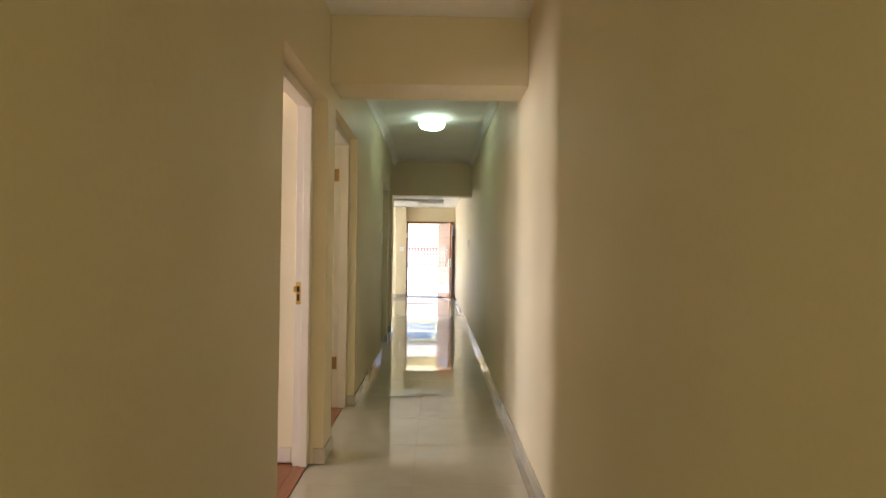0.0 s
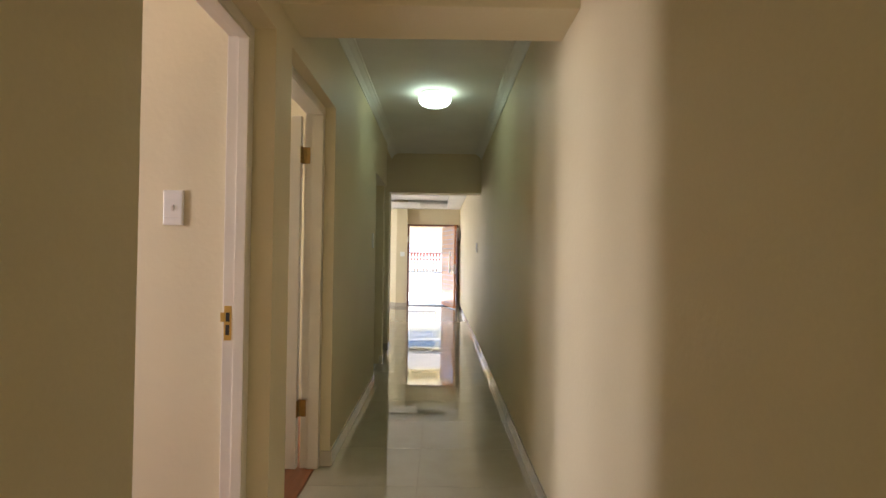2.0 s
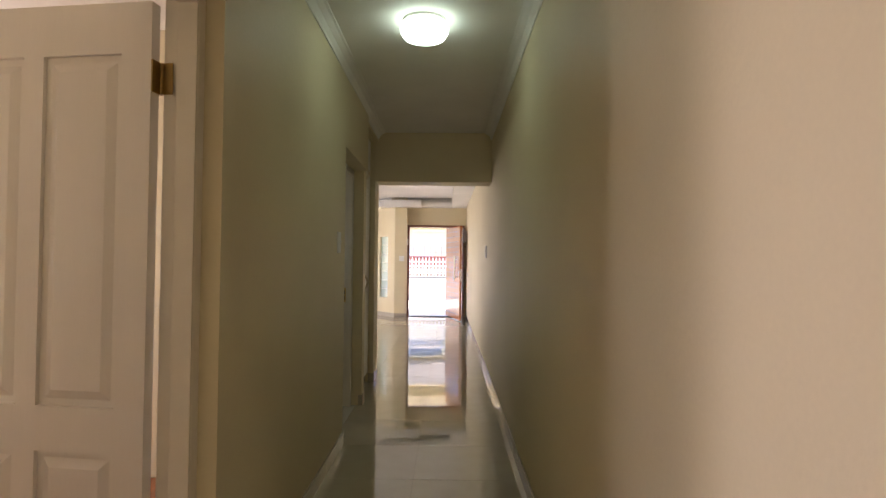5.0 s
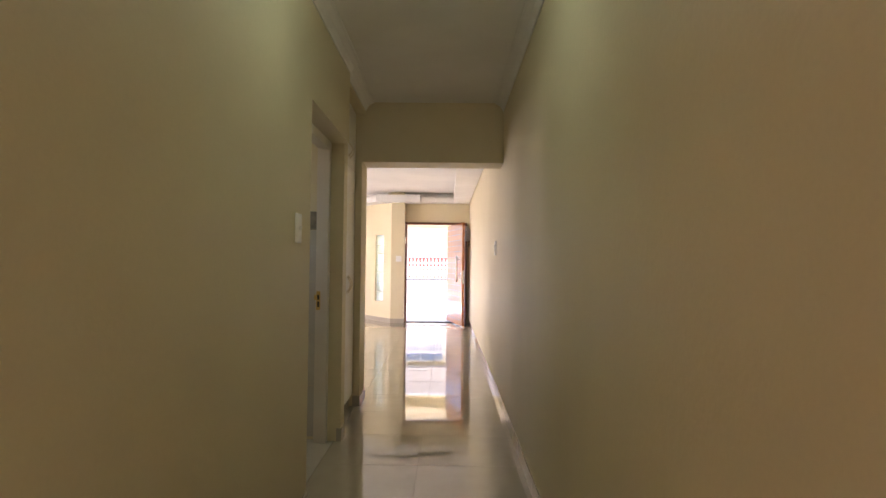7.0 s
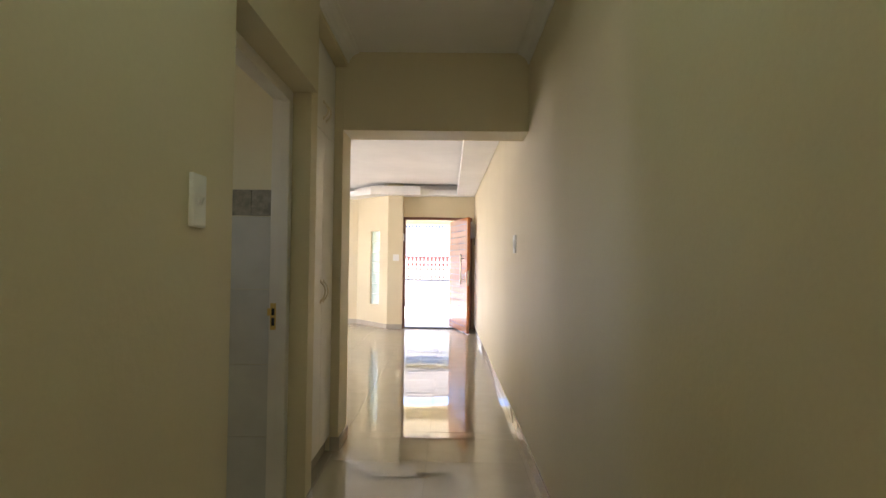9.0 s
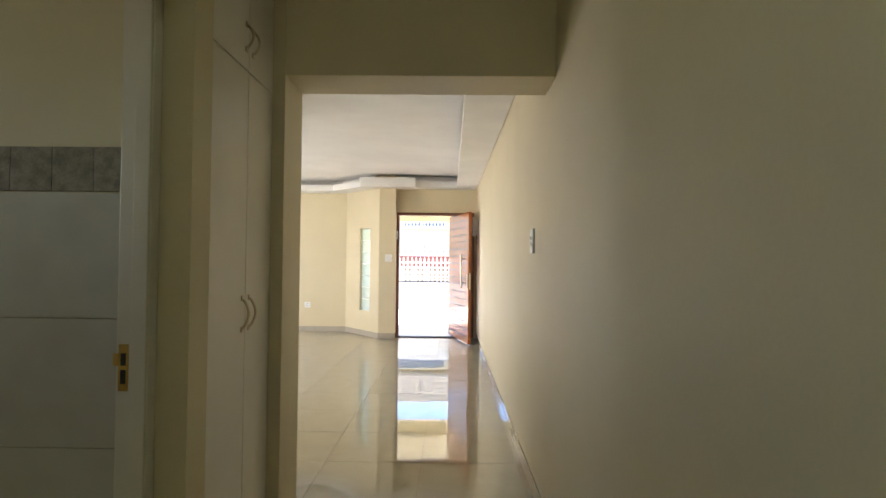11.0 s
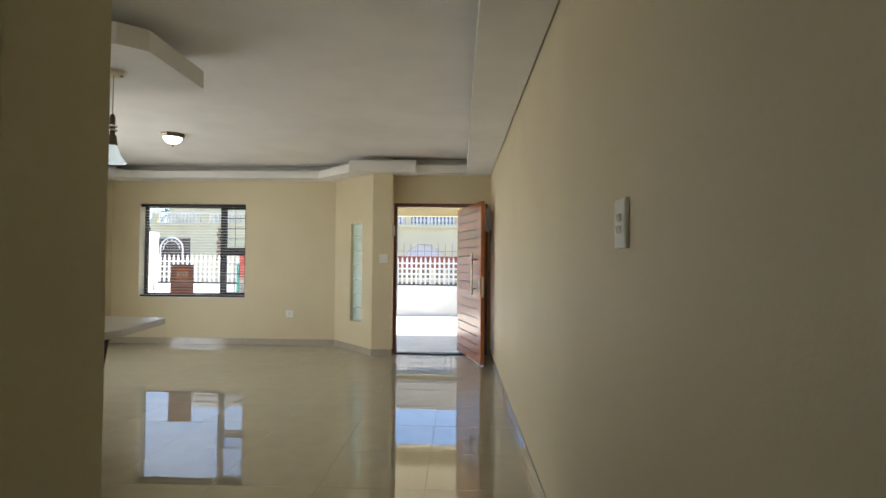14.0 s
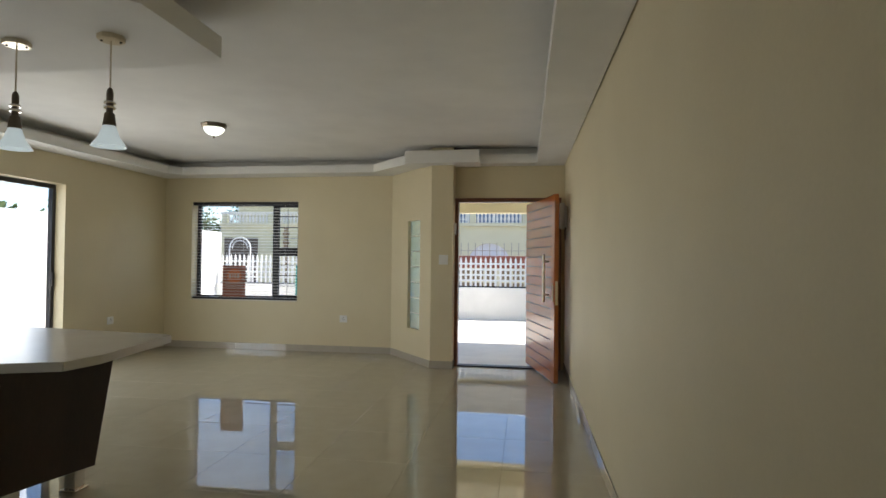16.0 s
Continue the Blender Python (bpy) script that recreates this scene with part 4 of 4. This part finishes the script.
part("balcony_slab", box(-14.4, 14, HY - 0.15, HY + 1.6, 2.85, 3.0), YELLOW, house)
part("coping", box(-14.4, 14, HY - 0.1, HY + 0.12, 3.42, 3.52), PLASTER, house, "white balustrade coping")
bal = bmesh.new()
lathe(bal, [(0.06, 0.0), (0.06, 0.04), (0.03, 0.07), (0.065, 0.17), (0.05, 0.25), (0.028, 0.34), (0.055, 0.38), (0.055, 0.42)], seg=10)
bp = part("baluster", bal, PLASTER, house, "white turned baluster", True)
bp.data.transform(Matrix.Translation(ROOT[house]))
xs = []
x = -13.95
while x < 8:
    for j in range(12):
        xs.append(x + 0.17 * j)
    x += 12 * 0.17 + 0.34
for k, x in enumerate(xs):
    ob = bp if k == 0 else new("baluster", bp.data)
    ob.parent = house
    ob.location = Vector((x, HY, 3.0)) - ROOT[house]
x = -13.95 - 0.25
while x < 8.5:
    part("pier", box(x - 0.12, x + 0.14, HY - 0.09, HY + 0.11, 3.0, 3.42), YELLOW, house)
    x += 12 * 0.17 + 0.34
part("upper_wall", box(-14.4, 14, HY + 1.6, HY + 1.85, 3.0, 4.5), YELLOW, house)
for k in range(3, 9):
    x = -13 + 2.6 * k
    wdw = part("window", box(x, x + 2.4, HY + 1.55, HY + 1.61, 3.02, 4.2), FAR_GLASS, house, "blue-grey window")
    bm = bmesh.new()
    for a, b, c, d in ((x - 0.06, x, 3.0, 4.26), (x + 2.4, x + 2.46, 3.0, 4.26), (x + 1.17, x + 1.23, 3.02, 4.2)):
        bx(bm, a, b, HY + 1.5, HY + 1.6, c, d)
    bx(bm, x, x + 2.4, HY + 1.5, HY + 1.6, 4.2, 4.26)
    part("window_frame", bm, PLASTER, wdw)
bm = bmesh.new()
prof = [(HY + 0.9, 4.35), (HY + 0.9, 4.47), (HY + 5.5, 6.95), (HY + 10, 4.47), (HY + 10, 4.35)]
a = [bm.verts.new((-14.9, y, z)) for y, z in prof]
b = [bm.verts.new((14.5, y, z)) for y, z in prof]
bm.faces.new(a)
bm.faces.new(b)
for i in range(5):
    bm.faces.new((a[i], a[(i + 1) % 5], b[(i + 1) % 5], b[i]))
part("roof", bm, ROOF_TILE, house, "grey tiled roof")
for k in range(14):
    f = k / 14
    part("roof_course", box(-14.9, 14.5, HY + 0.9 + 4.6 * f, HY + 0.98 + 4.6 * f, 4.46 + 2.48 * f, 4.53 + 2.48 * f), ROOF_TILE, house)

for k in range(13):
    w = 0.16 if k % 2 else 0.11
    part("quoin", box(-11.09 - w, -11.09 + w, HY - 0.035, HY - 0.002, 0.2 + 0.2 * k, 0.37 + 0.2 * k, 0.01), TAN, house, "brown corner stone")
part("garage_panel", box(-14.2, -12.5, HY - 0.03, HY - 0.002, -0.15, 2.3), GARAGE, house, "dark brown garage front")
for k in range(1, 8):
    part("garage_rib", box(-14.2, -12.5, HY - 0.05, HY - 0.03, 0.3 * k - 0.03, 0.3 * k), GARAGE, house)
arch = thing("garden_arch", (-12.6, 31.5, -0.1), "white metal garden arch across the street", "arch")
bm = tube(bmesh.new(), [(-12.6 - 0.5, 31.5, -0.12), (-12.6 - 0.5, 31.5, 0.9)] + [(-12.6 - 0.5 * math.cos(math.pi * k / 14), 31.5, 1.75 + 0.5 * math.sin(math.pi * k / 14)) for k in range(15)] + [(-12.1, 31.5, 0.9), (-12.1, 31.5, -0.12)], 0.032, 8)
part("hoop", bm, FENCE_PAINT, arch, "", True)
bm = tube(bmesh.new(), [(-12.6 - 0.36 * math.cos(math.pi * k / 14), 31.5, 1.75 + 0.36 * math.sin(math.pi * k / 14)) for k in range(15)], 0.02, 6)
for k in range(1, 14, 2):
    a = math.pi * k / 14
    tube(bm, [(-12.6 - 0.36 * math.cos(a), 31.5, 1.75 + 0.36 * math.sin(a)), (-12.6 - 0.5 * math.cos(a), 31.5, 1.75 + 0.5 * math.sin(a))], 0.014, 5)
part("inner_hoop", bm, FENCE_PAINT, arch, "", True)

street_wall = thing("street_wall", (-3, 29, -0.1), "cream boundary wall with a terracotta coping across the street", "wall")
part("wall", box(-6.5, 10, 29.06, 29.2, -0.15, 1.05), TAN, street_wall, "tan brown render in the recesses")
for z in (-0.15, 0.24, 0.5, 0.76, 1.0):
    part("band", box(-6.5, 10, 29.0, 29.06, z, z + (0.24 if z < 0 else 0.07), 0.008), SOFFIT, street_wall, "cream raised band")
for k in range(34):
    part("stud", box(-6.5 + 0.5 * k, -6.4 + 0.5 * k, 29.005, 29.06, 0.09, 1.05), SOFFIT, street_wall, "cream upright")
part("coping", box(-6.5, 10, 28.9, 29.3, 1.05, 1.5, 0.03), TERRACOTTA, street_wall, "terracotta coping")
bm = bmesh.new()
for k in range(60):
    x = -6.4 + 0.27 * k
    tube(bm, [(x, 29.1, 1.5), (x, 29.1, 2.0)], 0.012, 5)
for z in (1.7,):
    tube(bm, [(-6.4, 29.1, z), (9.6, 29.1, z)], 0.01, 5)
part("spikes", bm, ROOF_TILE, street_wall, "thin metal spikes")


# trees
def tree(at, height, seed):
    rnd = random.Random(seed)
    root = thing("tree", at, "leafy green garden tree with an uneven crown", "tree")
    at = Vector(at)
    bm = bmesh.new()
    tips = []
    pts = [at + Vector((0.08 * math.sin(k), 0.06 * math.cos(k * 1.3), height * 0.55 * k / 5)) for k in range(6)]
    for i in range(5):
        tube(bm, [pts[i], pts[i + 1]], 0.13 - 0.015 * i, 9)
    for k in range(9):
        a = k * 2.4
        base = pts[2 + k % 4]
        end = base + Vector((math.cos(a) * height * 0.28, math.sin(a) * height * 0.28, height * (0.18 + 0.2 * rnd.random())))
        mid = (base + end) / 2 + Vector((0, 0, -0.1))
        tube(bm, [base, mid], 0.05, 6)
        tube(bm, [mid, end], 0.03, 6)
        tips += [mid, end]
    part("trunk", bm, BARK, root, "", True)
    bm = bmesh.new()
    for tip in tips:
        for _ in range(130):
            d = Vector((rnd.gauss(0, 1), rnd.gauss(0, 1), rnd.gauss(0, 0.8))) * height * 0.085
            c = tip + d
            n = Vector((rnd.uniform(-1, 1), rnd.uniform(-1, 1), rnd.uniform(-0.3, 1))).normalized()
            u = n.orthogonal().normalized() * rnd.uniform(0.07, 0.13)
            v = n.cross(u) * 0.5
            bm.faces.new([bm.verts.new(c + q) for q in (-u, v, u, -v)])
    part("crown", bm, LEAF, root)
    return root


tree((-16.7, 36.5, -0.2), 4.9, 3)
tree((-12.7, 20.9, -0.2), 3.1, 5)
lines = thing("power_line", (-30, 29.6, -0.1), "thin dark overhead cables on two timber poles along the street", "power line")
for x in (-30, 30):
    part("pole", lathe(bmesh.new(), [(0.14, -0.12), (0.1, 7.2), (0.02, 7.22)], (x, 29.6, 0), 14), BARK, lines, "timber pole", True)
for y, z in ((29.5, 5.1), (29.6, 5.3), (29.5, 5.55), (29.7, 5.85), (29.6, 6.2)):
    part("cable", tube(bmesh.new(), [(-30 + 6 * k, y, z + 0.02 * (k - 5) ** 2 + 0.02 * k) for k in range(11)], 0.004, 5), ALU, lines)

# ---- floors ----
bm = bmesh.new()
bx(bm, -0.69, XR, -1.6, BEAM_B[1], -0.1, -0.003)
bx(bm, LEFT_X, XR, BEAM_B[1], DOOR_Y, -0.1, -0.003)
bx(bm, -0.8, -0.69, 7.42, BEAM_B[0], -0.1, -0.003)
bx(bm, LEFT_X, -1.12, DOOR_Y, FRONT_Y, -0.1, -0.003)
floor = structure("floor", bm, GROUT, "polished cream porcelain tile floor with thin grout lines", "floor")
ROOT[floor] = Vector((0, 0, 0))
JX, JY, TS = -0.068, 3.772, 0.6155
tile_meshes = {}
tile_rnd = random.Random(11)


def floor_tile(x0, x1, y0, y1):
    g = 0.0009
    x0, x1, y0, y1 = x0 + g, x1 - g, y0 + g, y1 - g
    if x1 - x0 < 0.01 or y1 - y0 < 0.01:
        return
    key = (round(x1 - x0, 3), round(y1 - y0, 3))
    if key not in tile_meshes:
        w, h, b = key[0] / 2, key[1] / 2, 0.0007
        me = bpy.data.meshes.new("floor_tile")
        v = [(-w, -h, -0.004), (w, -h, -0.004), (w, h, -0.004), (-w, h, -0.004), (-w, -h, -b), (w, -h, -b), (w, h, -b), (-w, h, -b),
             (-w + b, -h + b, 0), (w - b, -h + b, 0), (w - b, h - b, 0), (-w + b, h - b, 0)]
        f = [(8, 9, 10, 11)] + [(i, (i + 1) % 4, 4 + (i + 1) % 4, 4 + i) for i in range(4)] + [(4 + i, 4 + (i + 1) % 4, 8 + (i + 1) % 4, 8 + i) for i in range(4)]
        me.from_pydata(v, [], f)
        me.materials.append(PORCELAIN)
        tile_meshes[key] = me
    ob = new("floor_tile", tile_meshes[key])
    ob.parent = floor
    ob.location = ((x0 + x1) / 2, (y0 + y1) / 2, 0)
    # tiles are laid a hair out of level
    ob.rotation_euler = (tile_rnd.uniform(-1, 1) * 0.0007, tile_rnd.uniform(-1, 1) * 0.0007, 0)


for i in range(-10, 3):
    for j in range(-10, 21):
        x0, y0 = JX + i * TS, JY + j * TS
        for X0, X1, Y0, Y1 in ((-0.69, XR, -1.6, BEAM_B[1]), (LEFT_X, XR, BEAM_B[1], DOOR_Y), (LEFT_X, -1.12, DOOR_Y, FRONT_Y), (-0.745, -0.69, 7.42, BEAM_B[0])):
            a0, a1, b0, b1 = max(x0, X0), min(x0 + TS, X1), max(y0, Y0), min(y0 + TS, Y1)
            if a1 > a0 and b1 > b0:
                floor_tile(a0, a1, b0, b1)

for name, y0, y1 in (("floor_bedroom_1", -1.6, D1[1]), ("floor_bedroom_2", 2.95, 5.6)):
    fl = structure(name, box(-4.0, -0.69, y0, y1, -0.1, -0.004), TIMBER_FLOOR, "reddish-brown wooden floor boards", "floor")
    ROOT[fl] = Vector((0, 0, 0))
    x = -2.2
    while x < -0.7:
        part("floor_board", box(x + 0.0008, min(x + 0.12, -0.692) - 0.0008, max(y0, 1.6), y1 if y1 < 3 else 4.4, -0.01, 0.002), TIMBER_FLOOR, fl)
        x += 0.12
structure("floor_bathroom", box(-3.0, -0.69, 5.75, 7.41, -0.1, -0.001), BATH_TILE, "pale tiled bathroom floor", "floor")

# bathroom wall tiles
bt = tagged(thing("bathroom_tiling", (-0.9, D3[1] + 0.04, 0), "white wall tiles with a dark mosaic border strip", "wall tiles"), kind="structure")
ty = D3[1] + 0.04
TX = -0.82
levels = [0.02, 0.38, 0.74, 1.118, 1.488]
for a, b in zip(levels, levels[1:]):
    for k in range(4):
        x1 = TX - 0.5 * k
        part("wall_tile", box(x1 - 0.497, x1, ty - 0.009, ty, a + 0.0015, b - 0.0015, 0.0012), BATH_TILE, bt)
for k in range(16):
    x1 = TX - 0.125 * k
    part("border_tile", box(x1 - 0.122, x1, ty - 0.01, ty, 1.491, 1.622, 0.001), BORDER_TILE, bt)
